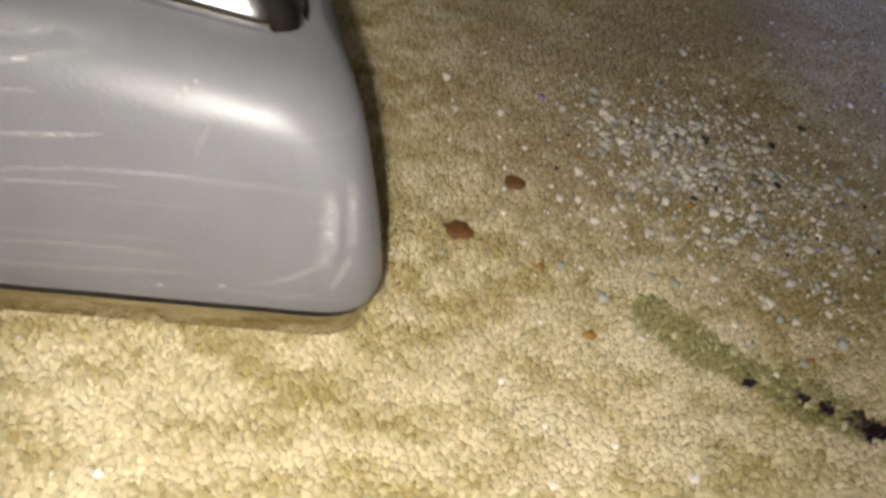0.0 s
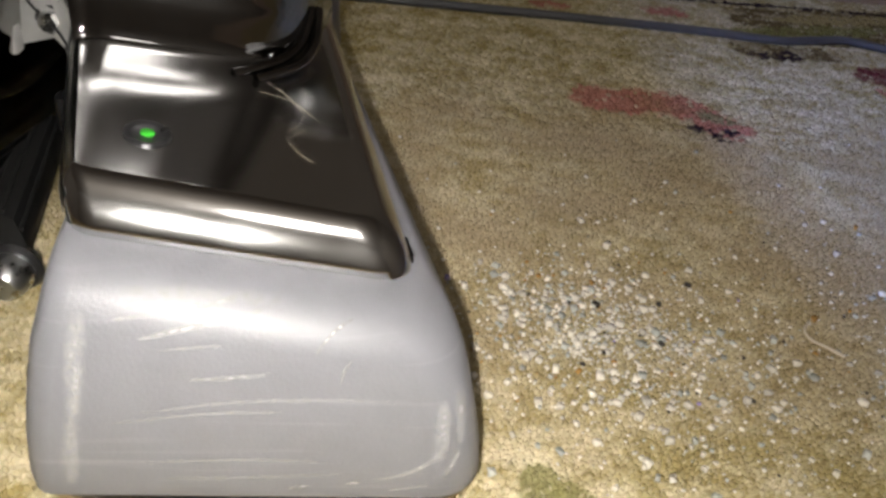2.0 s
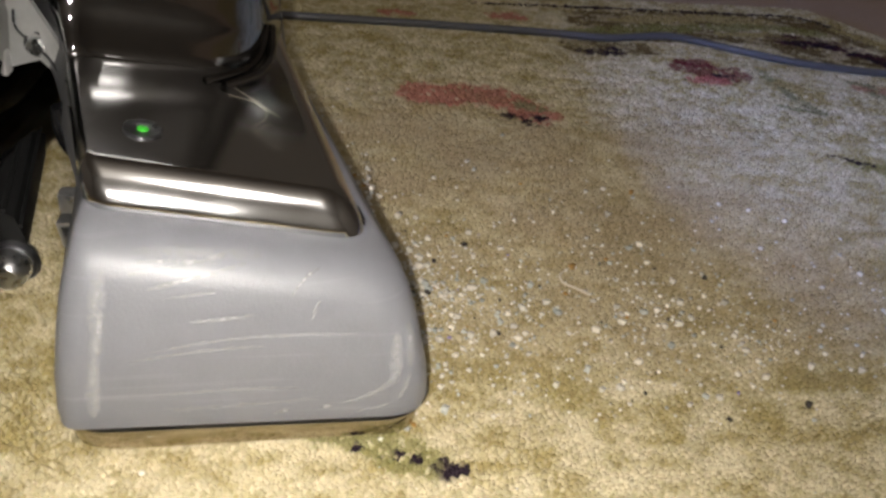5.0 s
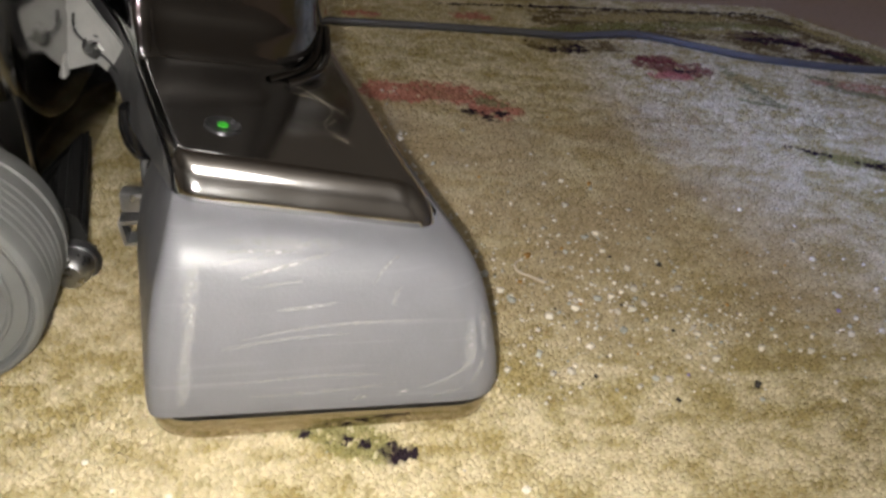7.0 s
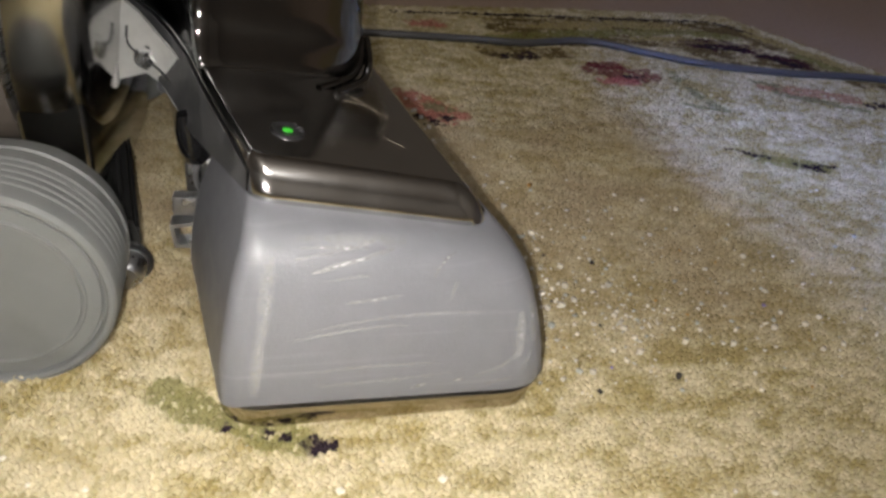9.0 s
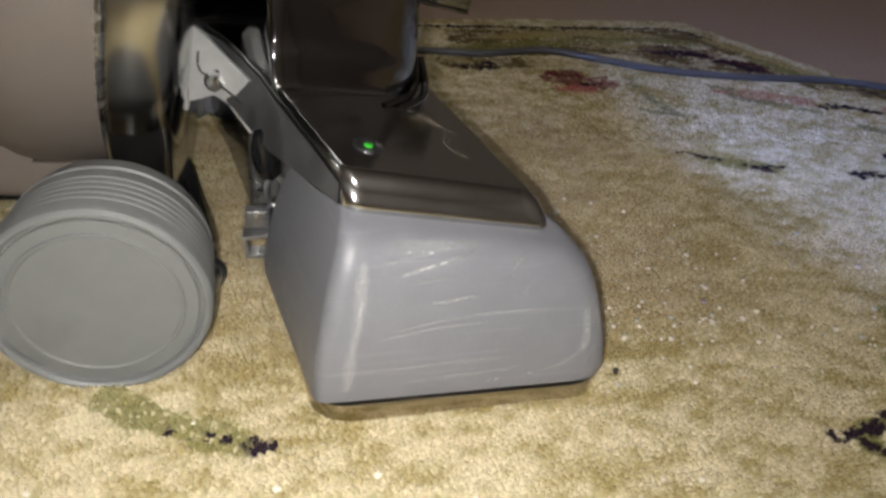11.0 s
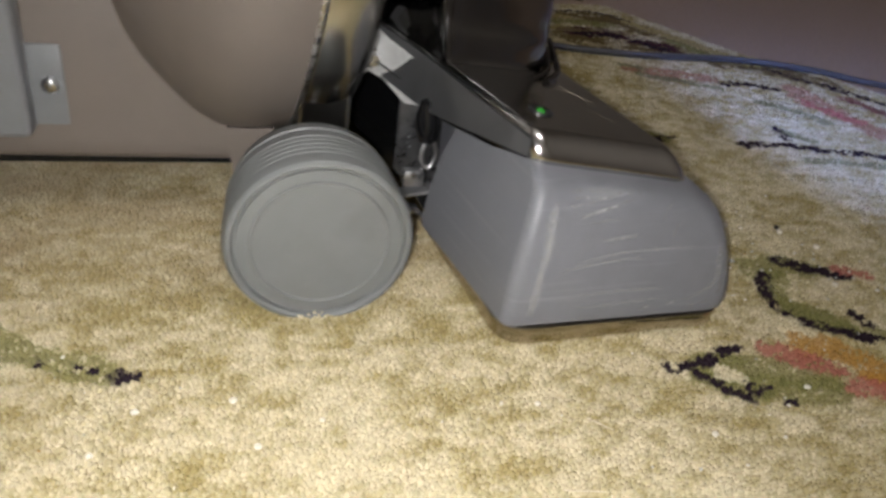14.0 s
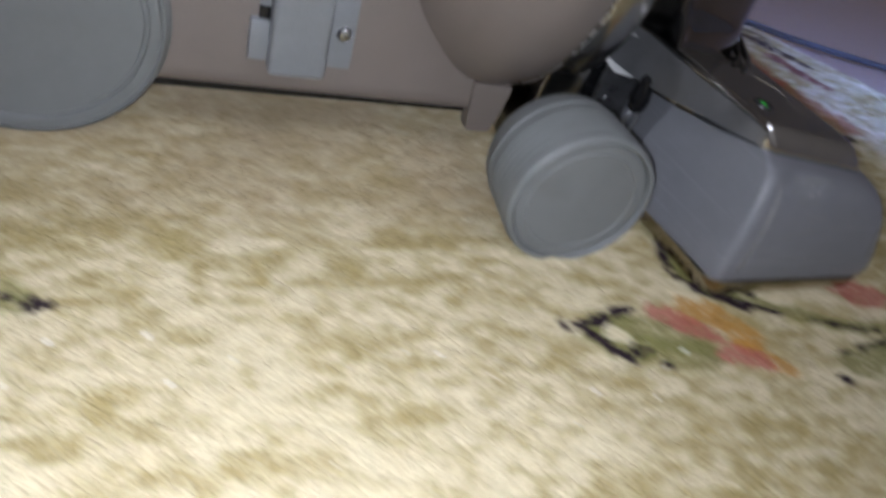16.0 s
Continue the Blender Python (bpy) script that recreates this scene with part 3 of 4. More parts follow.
def build_nozzle():
    # bumper shell: height share, near y, back x, front x, corner radii
    levels = [(0.0, 0.0040, 0.0855, 0.2115), (0.03, 0.0012, 0.0840, 0.2150), (0.12, 0.0006, 0.0840, 0.2160), (0.3, 0.0016, 0.0850, 0.2145), (0.5, 0.0040, 0.0870, 0.2118),
              (0.68, 0.0070, 0.0892, 0.2088), (0.8, 0.0100, 0.0915, 0.2062), (0.88, 0.0132, 0.0928, 0.2035), (0.94, 0.0178, 0.0936, 0.2000), (0.98, 0.0230, 0.0944, 0.1955), (1.0, 0.030, 0.0952, 0.1900)]
    rings = []
    for s, y0, xb, xf in levels:
        end = Vector((xb - 0.2 * (0.0965 - y0), 0.0965))
        loop = mirror_loop([Vector((0.086, MID)), Vector((0.086, 0.0990)), end + Vector((0.0012, 0.0012))] + half(end, (xb, y0), (xf, y0 + 0.007), (0.150 + 0.3 * (xf - 0.2), MID), 0.0065, 0.020))
        rings.append([(p.x, p.y, 0.0130 + s * (top_z(p.x) - 0.0132 - 0.0130 - dip(p))) for p in loop])
    shell = loft(rings)
    tree = BVHTree.FromBMesh(shell)
    nozzle = part("nozzle", shell, BUMPER, vac, "grey scuffed plastic nozzle bumper", 40, True)
    for width, strength, pts in SCUFFS_GLINT:
        scuff_glint(tree, pts, width, strength, nozzle)
    # sole plate with the scalloped front
    rings = []
    for z, g in ((0.0124, -0.0001), (0.0118, -0.0004), (0.004, 0.0), (0.001, 0.002), (-0.002, 0.005)):
        loop = mirror_loop(half((0.062, MID), (0.0838 + g, 0.0022 + g), (0.2125 - g, 0.0085 + g), (0.153 - g, MID), 0.017, 0.020, 14))
        ring = []
        for p in loop:
            u = (p.x - 0.179) / 0.009
            lift = 0.0095 * math.exp(-u * u) + 0.001 * min(1, max(0, (p.x - 0.19) / 0.02))
            ring.append((p.x, p.y, z + lift * (0.0124 - z) / 0.0124))
        rings.append(ring)
    part("sole_plate", loft(rings), SOLE, nozzle, "shiny metal sole plate with scalloped edge")
    rings = []
    for z, g in ((0.0120, 0.0025), (0.0134, 0.0025)):
        rings.append([(p.x, p.y, z) for p in mirror_loop(half((0.062, MID), (0.0838 + g, 0.0022 + g), (0.2125 - g, 0.0080 + g), (0.153 - g, MID), 0.017, 0.020))])
    part("gasket", loft(rings), BLACK, nozzle)
    # polished cap
    back = [(0.022, MID), (0.034, 0.187), (0.0455, 0.172), (0.0560, 0.150), (0.0650, 0.1266), (0.0725, 0.100), (0.0800, 0.0757), (0.0875, 0.052)]
    loop = mirror_loop([Vector(p) for p in back[:-1]] + half(back[-1], (0.0952, 0.0270), (0.1872, 0.0368), (0.1495, MID), 0.008, 0.014))
    b, f, fm = Vector((0.0952, 0.0270)), Vector((0.1872, 0.0368)), Vector((0.1495, MID))
    rings = []
    for drop, d in ((0.0165, 0.003), (0.0125, 0.0), (0.0098, 0.0009), (0.0070, 0.0026), (0.0045, 0.0046), (0.0024, 0.0068), (0.0009, 0.0090), (0.0002, 0.0108), (0.0, 0.0125)):
        hinge = Vector(back[-1])
        near = []
        for p, q in zip(inset_loop(loop, d), loop[:len(back) - 1]):
            near.append(q + (p - q) * 0.32)
        near += half(hinge + Vector((d, 0)) * 0.32, miter(hinge, b, f, 0.32 * d, d), miter(b, f, fm, d, d), fm - Vector((d, 0)), max(0.003, 0.008 - d * 0.5), max(0.003, 0.014 - d * 0.5))
        ring = []
        for c, q in zip(mirror_loop(near), loop):
            sharp = crisp(q)
            ring.append((c.x, c.y, top_z(c.x) - drop * (sharp if drop < 0.012 else 1) - dip(q) * (1 if drop > 0.012 else 0)))
        rings.append(ring)
    cap_bm = loft(rings)
    cap = part("nozzle_cap", cap_bm, CHROME, vac, "polished metal nozzle cap with fine scratches", 60, True)
    for flip in (False, True):
        edge = [q for q in inset_loop(loop, -0.0004) if dip(q) > 0.0004]
        edge = [q for q in edge if (q.y > MID) == flip]
        edge.sort(key=lambda q: q.y)
        out = [0.0045 * min(1, max(0, (min(q.y, 2 * MID - q.y) - 0.03) / 0.065)) for q in edge]
        part("skirt", loft([[(q.x, q.y, top_z(q.x) - 0.0045) for q in edge], [(q.x - o, q.y, top_z(q.x) - 0.0128 - dip(q)) for q, o in zip(edge, out)]], caps=False, closed=False), SATIN, cap, "satin grey back skirt")
    for pts in HAIRS:
        part("hair", tube(smoothed([(x - 0.0016, y - 0.0030, top_z(x) + 0.0003) for x, y in pts], 5), 0.000045, 5), HAIR, cap, "fine pale hair")
    # dark gap where the cap meets the bumper at the front corner
    part("gap", box((-0.0006, -0.005, -0.003), (0.0006, 0.005, 0.001), 0.0005, pose(0.1836, 0.0520, top_z(0.1836) - 0.0118, 0, 0, 13)), BLACK, cap)
    # raised hood behind the cap, with a hollow fillet at its foot
    rings = []
    foot = [(0.024, MID), (0.047, 0.172), (0.0665, 0.1266), (0.0715, 0.1085), (0.080, 0.1125), (0.093, 0.1165), (0.105, 0.1205), (0.115, 0.1240), (0.122, 0.1268), (0.128, 0.1298), (0.133, 0.1330), (0.1375, 0.1375), (0.1410, 0.1435), (0.1435, 0.152), (0.1455, 0.168), (0.1475, MID)]
    wall = [(0.024, MID), (0.047, 0.172), (0.061, 0.1400), (0.066, 0.1235), (0.080, 0.1260), (0.093, 0.1290), (0.105, 0.1320), (0.115, 0.1340), (0.122, 0.1350), (0.128, 0.1360), (0.1325, 0.138), (0.1365, 0.142), (0.1395, 0.148), (0.1415, 0.156), (0.1430, 0.170), (0.1445, MID)]
    foot, wall = ([Vector((p.x, p.y)) for p in smoothed([(*q, 0) for q in row], 3)] for row in (foot, wall))
    for up, w, back in ((-0.003, 0.0, 0), (0.0, 0.0, 0), (0.0005, 0.05, 0), (0.0014, 0.09, 0), (0.004, 0.14, 0), (0.009, 0.22, 0), (0.0130, 0.29, 0), (0.0150, 0.34, 0), (0.0165, 0.39, 0), (0.0185, 0.45, 0), (0.024, 0.53, 0), (0.036, 0.64, 0), (0.052, 0.76, 0.001), (0.070, 0.90, 0.002), (0.09, 1.1, 0.006), (0.105, 1.5, 0.012), (0.118, 2.3, 0.030)):
        loop = mirror_loop([a + (c - a) * w - Vector((back, 0)) for a, c in zip(foot, wall)])
        rings.append([(p.x, p.y, top_z(p.x) + up) for p in loop])
    hood = part("hood", loft(rings), DARKCHROME, vac, "dark glossy metal hood", 60)
    # ridge at the hood's corner
    for k, r in ((0, 0.0024), (1, 0.0021)):
        pts = [(0.121 + 0.008 * k, 0.113 - 0.002 * k, top_z(0.125) - 0.0002), (0.129 + 0.007 * k, 0.120 - 0.002 * k, top_z(0.13) + 0.0008), (0.1365 + 0.006 * k, 0.1305 - 0.002 * k, top_z(0.139) + 0.0025), (0.1410 + 0.0045 * k, 0.1425, top_z(0.143) + 0.006), (0.1425 + 0.0025 * k, 0.156, top_z(0.143) + 0.013)]
        part("ridge", tube(smoothed(pts, 5), r), DARKCHROME, hood)
    # headlight
    m = pose(0.1445, MID + 0.012, 0.136, 0, 10, 4)
    part("headlight", box((-0.004, -0.028, -0.006), (0.0, 0.028, 0.006), 0.001, m), LENS, hood, "glowing bluish headlight lens")
    # four unseen walls added round the lens to narrow its beam forwards
    for lo, hi in (((-0.006, -0.031, 0.0063), (0.030, 0.031, 0.0083)), ((-0.006, -0.031, -0.0083), (0.030, 0.031, -0.0063)), ((-0.006, -0.0303, -0.0063), (0.030, -0.0283, 0.0063)), ((-0.006, 0.0283, -0.0063), (0.030, 0.0303, 0.0063))):
        part("beam_baffle", box(lo, hi, 0.0005, m), DARKCHROME, hood)
    # indicator
    m = pose(0.1073, 0.0611, top_z(0.1073) + 0.0004, 0, 10.1, 0)
    bm = turned([(-0.001, 0.0064), (0.0003, 0.0064), (0.0006, 0.0060), (0.0005, 0.0054), (0.0001, 0.0048), (0.0, 0.0044)], "z", (0, 0, 0), 32)
    bm.transform(m)
    part("indicator_rim", bm, DARKSTEEL, cap, "small oval rim")
    bm = turned([(-0.0004, 0.0021), (0.0004, 0.0020), (0.0008, 0.0012)], "z", (0, 0, 0), 20)
    bm.transform(m)
    part("indicator_light", bm, GREEN, cap, "small green light")
    return nozzle


def build_front_wheel():
    wheel = empty("front_wheel")
    prof = [(0.0018, 0.0001), (0.0018, 0.0310), (0.0011, 0.0316), (0.0011, 0.0326), (0.0021, 0.0332), (0.0024, 0.0380), (0.0036, 0.0386), (0.0036, 0.0394), (0.0012, 0.0399), (0.0, 0.0410), (0.0002, 0.0421), (0.0016, 0.0434), (0.0042, 0.0442)]
    y = 0.0055
    for k in range(5):
        R = 0.0443 - 0.0003 * k
        prof += [(y, R - 0.0002), (y + 0.0008, R), (y + 0.0030, R), (y + 0.0036, R - 0.0014), (y + 0.0044, R - 0.0014)]
        y += 0.0048
    prof += [(y, 0.0428), (y + 0.0075, 0.0424), (y + 0.0080, 0.0412), (y + 0.0090, 0.0412), (y + 0.0096, 0.0424), (y + 0.0108, 0.0422), (y + 0.020, 0.0404), (y + 0.0245, 0.0380), (y + 0.026, 0.034), (y + 0.026, 0.0001)]
    part("tyre", turned(prof, "y", (0, 0, 0), 72), WHEEL, wheel, "grey ribbed rubber tyre", 25)
    part("axle", turned([(0.06, 0.004), (0.09, 0.004)], "y", (0, 0, 0), 16), STEEL, wheel)
    return wheel


def build_rear_wheel():
    wheel = empty("rear_wheel")
    R = 0.0708
    prof = [(0.0015, 0.0001), (0.0012, 0.0565), (0.0026, 0.0575), (0.0026, 0.0590), (0.0006, 0.0600), (0.0, 0.0630), (0.0008, 0.0648), (0.0024, 0.0655), (0.0024, 0.0665), (0.0012, 0.0672), (0.0022, 0.0690), (0.005, R - 0.0004),
            (0.009, R), (0.024, R), (0.029, R - 0.002), (0.031, R - 0.006), (0.031, 0.0001)]
    part("tyre", turned(prof, "y", (0, 0, 0), 96), WHEEL, wheel, "grey smooth rubber tyre")
    return wheel


FRONT = (0.0012, 0.0360, 0.0402)
REAR = (-0.283, 0.1300, 0.0695)


def build_body():
    # polished fan case and the brown shell behind it, turned about the motor's axis
    def ring(x, r, n=96):
        return [(x, MID + r * math.cos(math.tau * k / n), max(0.0375, 0.151 + r * math.sin(math.tau * k / n))) for k in range(n)]

    lean = pose(0, 0, 0.075) @ pose(0, 0, 0, 0, 8, 0) @ pose(0, 0, -0.075)

    def leaning(rows):
        bm = loft([ring(x, r) for x, r in rows])
        bm.transform(lean)
        return bm

    part("fan_case", leaning(((-0.004, 0.108), (-0.003, 0.1128), (-0.0005, 0.1138), (0.010, 0.1130), (0.018, 0.1110), (0.0228, 0.1080), (0.0252, 0.1035), (0.0262, 0.098), (0.027, 0.07))), FAN, vac, "polished metal fan case", 60)
    part("fan_foot", loft([[(p.x, p.y, z) for p in rounded([(-0.004, y0), (x1, y0), (x1, 2 * MID - y0), (-0.004, 2 * MID - y0)], [0.004] * 4)] for z, y0, x1 in ((0.012, 0.128, 0.0215), (0.030, 0.121, 0.0225), (0.060, 0.114, 0.0235), (0.085, 0.110, 0.0240))]), FAN, vac, "polished metal foot of the fan case")
    part("fan_seam", leaning(((-0.0052, 0.1138), (-0.0047, 0.1146), (-0.0036, 0.1147), (-0.0028, 0.1140))), STEEL, vac)
    part("motor_shell", leaning(((-0.0045, 0.1135), (-0.008, 0.1150), (-0.020, 0.1190), (-0.032, 0.1205), (-0.043, 0.1190), (-0.053, 0.1150), (-0.063, 0.1090), (-0.073, 0.1020), (-0.083, 0.0945), (-0.091, 0.0865), (-0.098, 0.0770), (-0.104, 0.066), (-0.108, 0.054), (-0.111, 0.040))), BROWN, vac, "brown plastic motor shell", 60)
    # lower body
    rings = []
    for z, g in ((0.036, 0.006), (0.0375, 0.0025), (0.041, 0.0005), (0.048, 0.0), (0.10, 0.002), (0.16, 0.006), (0.20, 0.014)):
        loop = rounded([(-0.33 + g, 0.137 + g), (-0.028 - g, 0.131 + g), (-0.028 - g, 0.269 - g), (-0.33 + g, 0.263 - g)], [0.03, 0.012, 0.012, 0.03])
        rings.append([(p.x, p.y, z) for p in loop])
    lower = part("lower_body", loft(rings), BROWN, vac, "brown plastic lower body")
    for y0 in (0.128, 0.252):
        m = pose(-0.0285, y0 + 0.008, 0, 0, 0, 0)
        part("wheel_lug", loft([[(x * w, y * w, z) for x, y in ((-0.0115, -0.008), (0.013, -0.008), (0.013, 0.008), (-0.0115, 0.008))] for z, w in ((0.0225, 0.55), (0.0245, 0.68), (0.052, 1.0), (0.058, 1.0))]), BROWN, lower).matrix_basis = m
    part("seam_strip", box((-0.235, 0.1335, 0.040), (-0.2335, 0.137, 0.19), 0.0003), BLACK, lower)
    # black slab standing in for the shade line under the chassis
    part("underside_shade", box((-0.322, 0.1395, 0.0315), (-0.032, 0.2605, 0.0364), 0.001), BLACK, vac)
    # pedal bracket on the flank
    bracket = part("pedal_bracket", box((-0.1642, 0.120, 0.0535), (-0.1325, 0.137, 0.20), 0.0035, segments=3), PEDAL, vac, "grey textured metal pedal bracket")
    tab = part("flange", box((-0.134, 0.1325, 0.0560), (-0.1168, 0.1345, 0.098), 0.0009), PEDAL, bracket)
    bm = turned([(0.003, 0.0001), (0.003, 0.0036), (0.0, 0.0044), (-0.0014, 0.0041), (-0.0026, 0.0028), (-0.0028, 0.0008), (-0.0018, 0.0001)], "y", (-0.1235, 0.1325, 0.0775), 24)
    part("screw", bm, STEEL, bracket, "bright screw head")
    part("flange", box((-0.1745, 0.128, 0.0585), (-0.162, 0.1345, 0.082), 0.0015), PEDAL, bracket)
    part("flange", box((-0.1698, 0.1315, 0.088), (-0.162, 0.1345, 0.114), 0.001), PEDAL, bracket)
    part("slot", box((-0.1700, 0.130, 0.082), (-0.1640, 0.1335, 0.0885), 0.0005), BLACK, bracket)


def build_linkage():
    # arm that carries the nozzle, bolted to the fan case
    outline = [(0.021, 0.167, 0.122), (0.030, 0.167, 0.116), (0.0394, 0.166, 0.1085), (0.0500, 0.152, 0.1020), (0.0575, 0.140, 0.0990), (0.0655, 0.126, 0.0960), (0.0720, 0.119, 0.0930), (0.0735, 0.118, 0.0860), (0.0660, 0.124, 0.0750), (0.0582, 0.140, 0.0700), (0.0480, 0.158, 0.0775), (0.0409, 0.165, 0.0795), (0.021, 0.167, 0.0725)]
    arm = part("nozzle_arm", loft([[(x, y + d, z) for x, y, z in outline] for d in (0, 0.0035)]), ZINC, vac, "bright steel nozzle arm", 30)
    part("bolt", turned([(-0.005, 0.0001), (-0.005, 0.0036), (-0.0038, 0.0044), (0.0, 0.0044)], "y", (0.0422, 0.1625, 0.0880), 6), STEEL, arm, "hexagonal bolt head", 20)
    part("bushing", turned([(-0.0012, 0.0001), (-0.0012, 0.0058), (0.0, 0.0060)], "y", (0.0422, 0.1630, 0.0880), 24), DARKSTEEL, arm)
    part("bent_lip", tube(smoothed([(0.0345, 0.1625, 0.103), (0.0340, 0.1625, 0.096), (0.0365, 0.1625, 0.0915), (0.0480, 0.1540, 0.0860), (0.0580, 0.1385, 0.0835), (0.0690, 0.1215, 0.0860)], 5), 0.0006, 6), DARKSTEEL, arm, "dark bent edge line")
    part("strut", box((0.0190, 0.157, 0.071), (0.0225, 0.166, 0.128), 0.0012), ZINC, arm)
    part("strut", box((0.0255, 0.1585, 0.073), (0.0285, 0.166, 0.124), 0.0012), ZINC, arm)
    # black throat wall and the satin plate at its near end
    part("throat_plate", loft([[(0.0575 + d, y, 0.080), (0.070 + d, y, 0.084), (0.074 + d, y, 0.016), (0.064 + d, y, 0.012), (0.0575 + d, y, 0.020)] for y, d in ((0.1535, 0.0010), (0.30, -0.028))]), BLACK, vac, "black glossy throat wall", 30)
    plate = part("back_plate", loft([[(x, y, z) for x, z in ((0.0592, 0.022), (0.0592, 0.074), (0.0640, 0.0800), (0.0850, 0.0800), (0.0850, 0.0075), (0.0735, 0.0085))] for y in (0.1500, 0.1530)]), THROAT, vac, "dull metal nozzle back plate", 30)
    part("fold", tube([(0.0592, 0.1515, 0.023), (0.0592, 0.1515, 0.073)], 0.0014, 8), THROAT, plate)
    for k in range(4):
        part("weld_mark", tube([(0.0640 + 0.0012 * (k % 2), 0.1497, 0.032 + 0.0042 * k), (0.0653 + 0.0012 * (k % 2), 0.1497, 0.0348 + 0.0042 * k)], 0.0005, 5), STEEL, plate)
    bar = part("cross_bar", loft([[(x + d, y, z) for x, z in ((0.023, 0.010), (0.021, 0.020), (0.024, 0.031), (0.031, 0.035), (0.039, 0.031), (0.042, 0.020), (0.040, 0.009), (0.032, 0.005))] for y, d in ((0.107, 0.0), (0.16, -0.0105), (0.22, -0.0225), (0.30, -0.038))]), FORK, vac, "black ribbed cross bar", 30)
    for x, z in ((0.0275, 0.0337), (0.035, 0.0337), (0.0405, 0.026)):
        part("rib", tube([(x, 0.108, z), (x - 0.0105, 0.16, z), (x - 0.0225, 0.22, z), (x - 0.037, 0.295, z)], 0.0011, 8), FORK, bar)
    nut = part("axle_nut", turned([(-0.006, 0.0001), (-0.006, 0.0055), (-0.004, 0.0075), (0.002, 0.0088), (0.012, 0.0088), (0.012, 0.0001)], "y", (0.0355, 0.099, 0.0085), 24), STEEL, vac, "worn metal axle end")
    part("washer", turned([(0.0, 0.0100), (0.0025, 0.0112), (0.0045, 0.0100)], "y", (0.0355, 0.104, 0.0085), 24), DARKSTEEL, nut)
    knob = turned([(-0.013, 0.0001), (-0.0128, 0.003), (-0.010, 0.0058), (-0.002, 0.0068), (0.006, 0.0058), (0.011, 0.004), (0.014, 0.003)], "z", (0, 0, 0), 24)
    knob.transform(pose(0.0662, 0.1150, 0.0690, 12, -12, 0))
    part("release_knob", knob, BLACK, vac, "black teardrop release knob")
    latch = part("latch", loft([[(x, y, z) for x, z in ((0.0560, 0.0140), (0.0543, 0.0262), (0.0700, 0.0288), (0.0722, 0.0320), (0.0732, 0.0312), (0.0708, 0.0272), (0.0560, 0.0247), (0.0575, 0.0155), (0.0625, 0.0158), (0.0665, 0.0150), (0.0665, 0.0138))] for y in (0.1105, 0.1200)]), DULL, vac, "bright steel latch hook", 30)
    part("latch_plate", box((0.0558, 0.1130, 0.0300), (0.0680, 0.1205, 0.0400), 0.0014), DULL, latch)
    rings = []
    for k in range(25):
        a = 2 * math.pi * k / 24
        rings.append([(0.0705 + (0.0042 + 0.0014 * math.sin(b)) * math.cos(a), 0.1195 + 0.0012 * math.cos(b), 0.048 + (0.0085 + 0.0014 * math.sin(b)) * math.sin(a)) for b in (0, 1.05, 2.1, 3.14, 4.19, 5.24)])
    part("latch_ring", loft(rings, caps=False), DULL, latch)
    part("hook_wire", tube(smoothed([(0.0625, 0.111, 0.0165), (0.0662, 0.1105, 0.0160), (0.0685, 0.110, 0.0125), (0.0705, 0.109, 0.0065), (0.0755, 0.107, 0.002)], 4), 0.0009, 8), DULL, latch)


build_nozzle()
build_body()
build_linkage()
wheels = []
w = build_front_wheel()
w.parent = vac
wheels.append((w, FRONT, 0.0443, 0))
w2 = copy_thing(w, pose(0, 0, 0))
w2.parent = vac
wheels.append((w2, (FRONT[0], 2 * MID - FRONT[1], FRONT[2]), 0.0443, 180))
w = build_rear_wheel()
w.parent = vac
wheels.append((w, REAR, 0.0695, 0))
w2 = copy_thing(w, pose(0, 0, 0))
w2.parent = vac
wheels.append((w2, (REAR[0], 2 * MID - REAR[1], REAR[2]), 0.0695, 180))

# ---- dirt on the rug ----
rng = np.random.RandomState(21)


def grains(points, sizes, name):
    n = len(points)
    cube = np.array([(-1, -1, -1), (1, -1, -1), (1, 1, -1), (-1, 1, -1), (-1, -1, 1), (1, -1, 1), (1, 1, 1), (-1, 1, 1)], float)
    quads = [(3, 2, 1, 0), (0, 1, 5, 4), (1, 2, 6, 5), (2, 3, 7, 6), (3, 0, 4, 7), (4, 5, 6, 7)]
    a = rng.uniform(0, math.tau, n)
    c, s = np.cos(a), np.sin(a)
    v = cube[None] * rng.uniform(0.45, 1.0, (n, 8, 3)) * sizes[:, None, None] * np.array((1, 0.8, 0.6))
    p = np.empty_like(v)
    p[..., 0] = v[..., 0] * c[:, None] - v[..., 1] * s[:, None] + points[:, None, 0]
    p[..., 1] = v[..., 0] * s[:, None] + v[..., 1] * c[:, None] + points[:, None, 1]
    p[..., 2] = v[..., 2] + points[:, None, 2] + sizes[:, None] * 0.35
    pick = rng.rand(n)
    tone = rng.uniform(0.55, 0.92, n)
    col = np.stack([tone, tone * 0.95, tone * 0.85], 1)
    col[pick < 0.25] *= np.array((0.62, 0.68, 0.72))
    col[pick < 0.03] = (0.05, 0.045, 0.04)
    col[(pick > 0.965)] = (0.4, 0.22, 0.06)
    col[(pick > 0.995)] = (0.3, 0.25, 0.5)
    return speckle_mesh(name, p, quads, col, GRAIN)


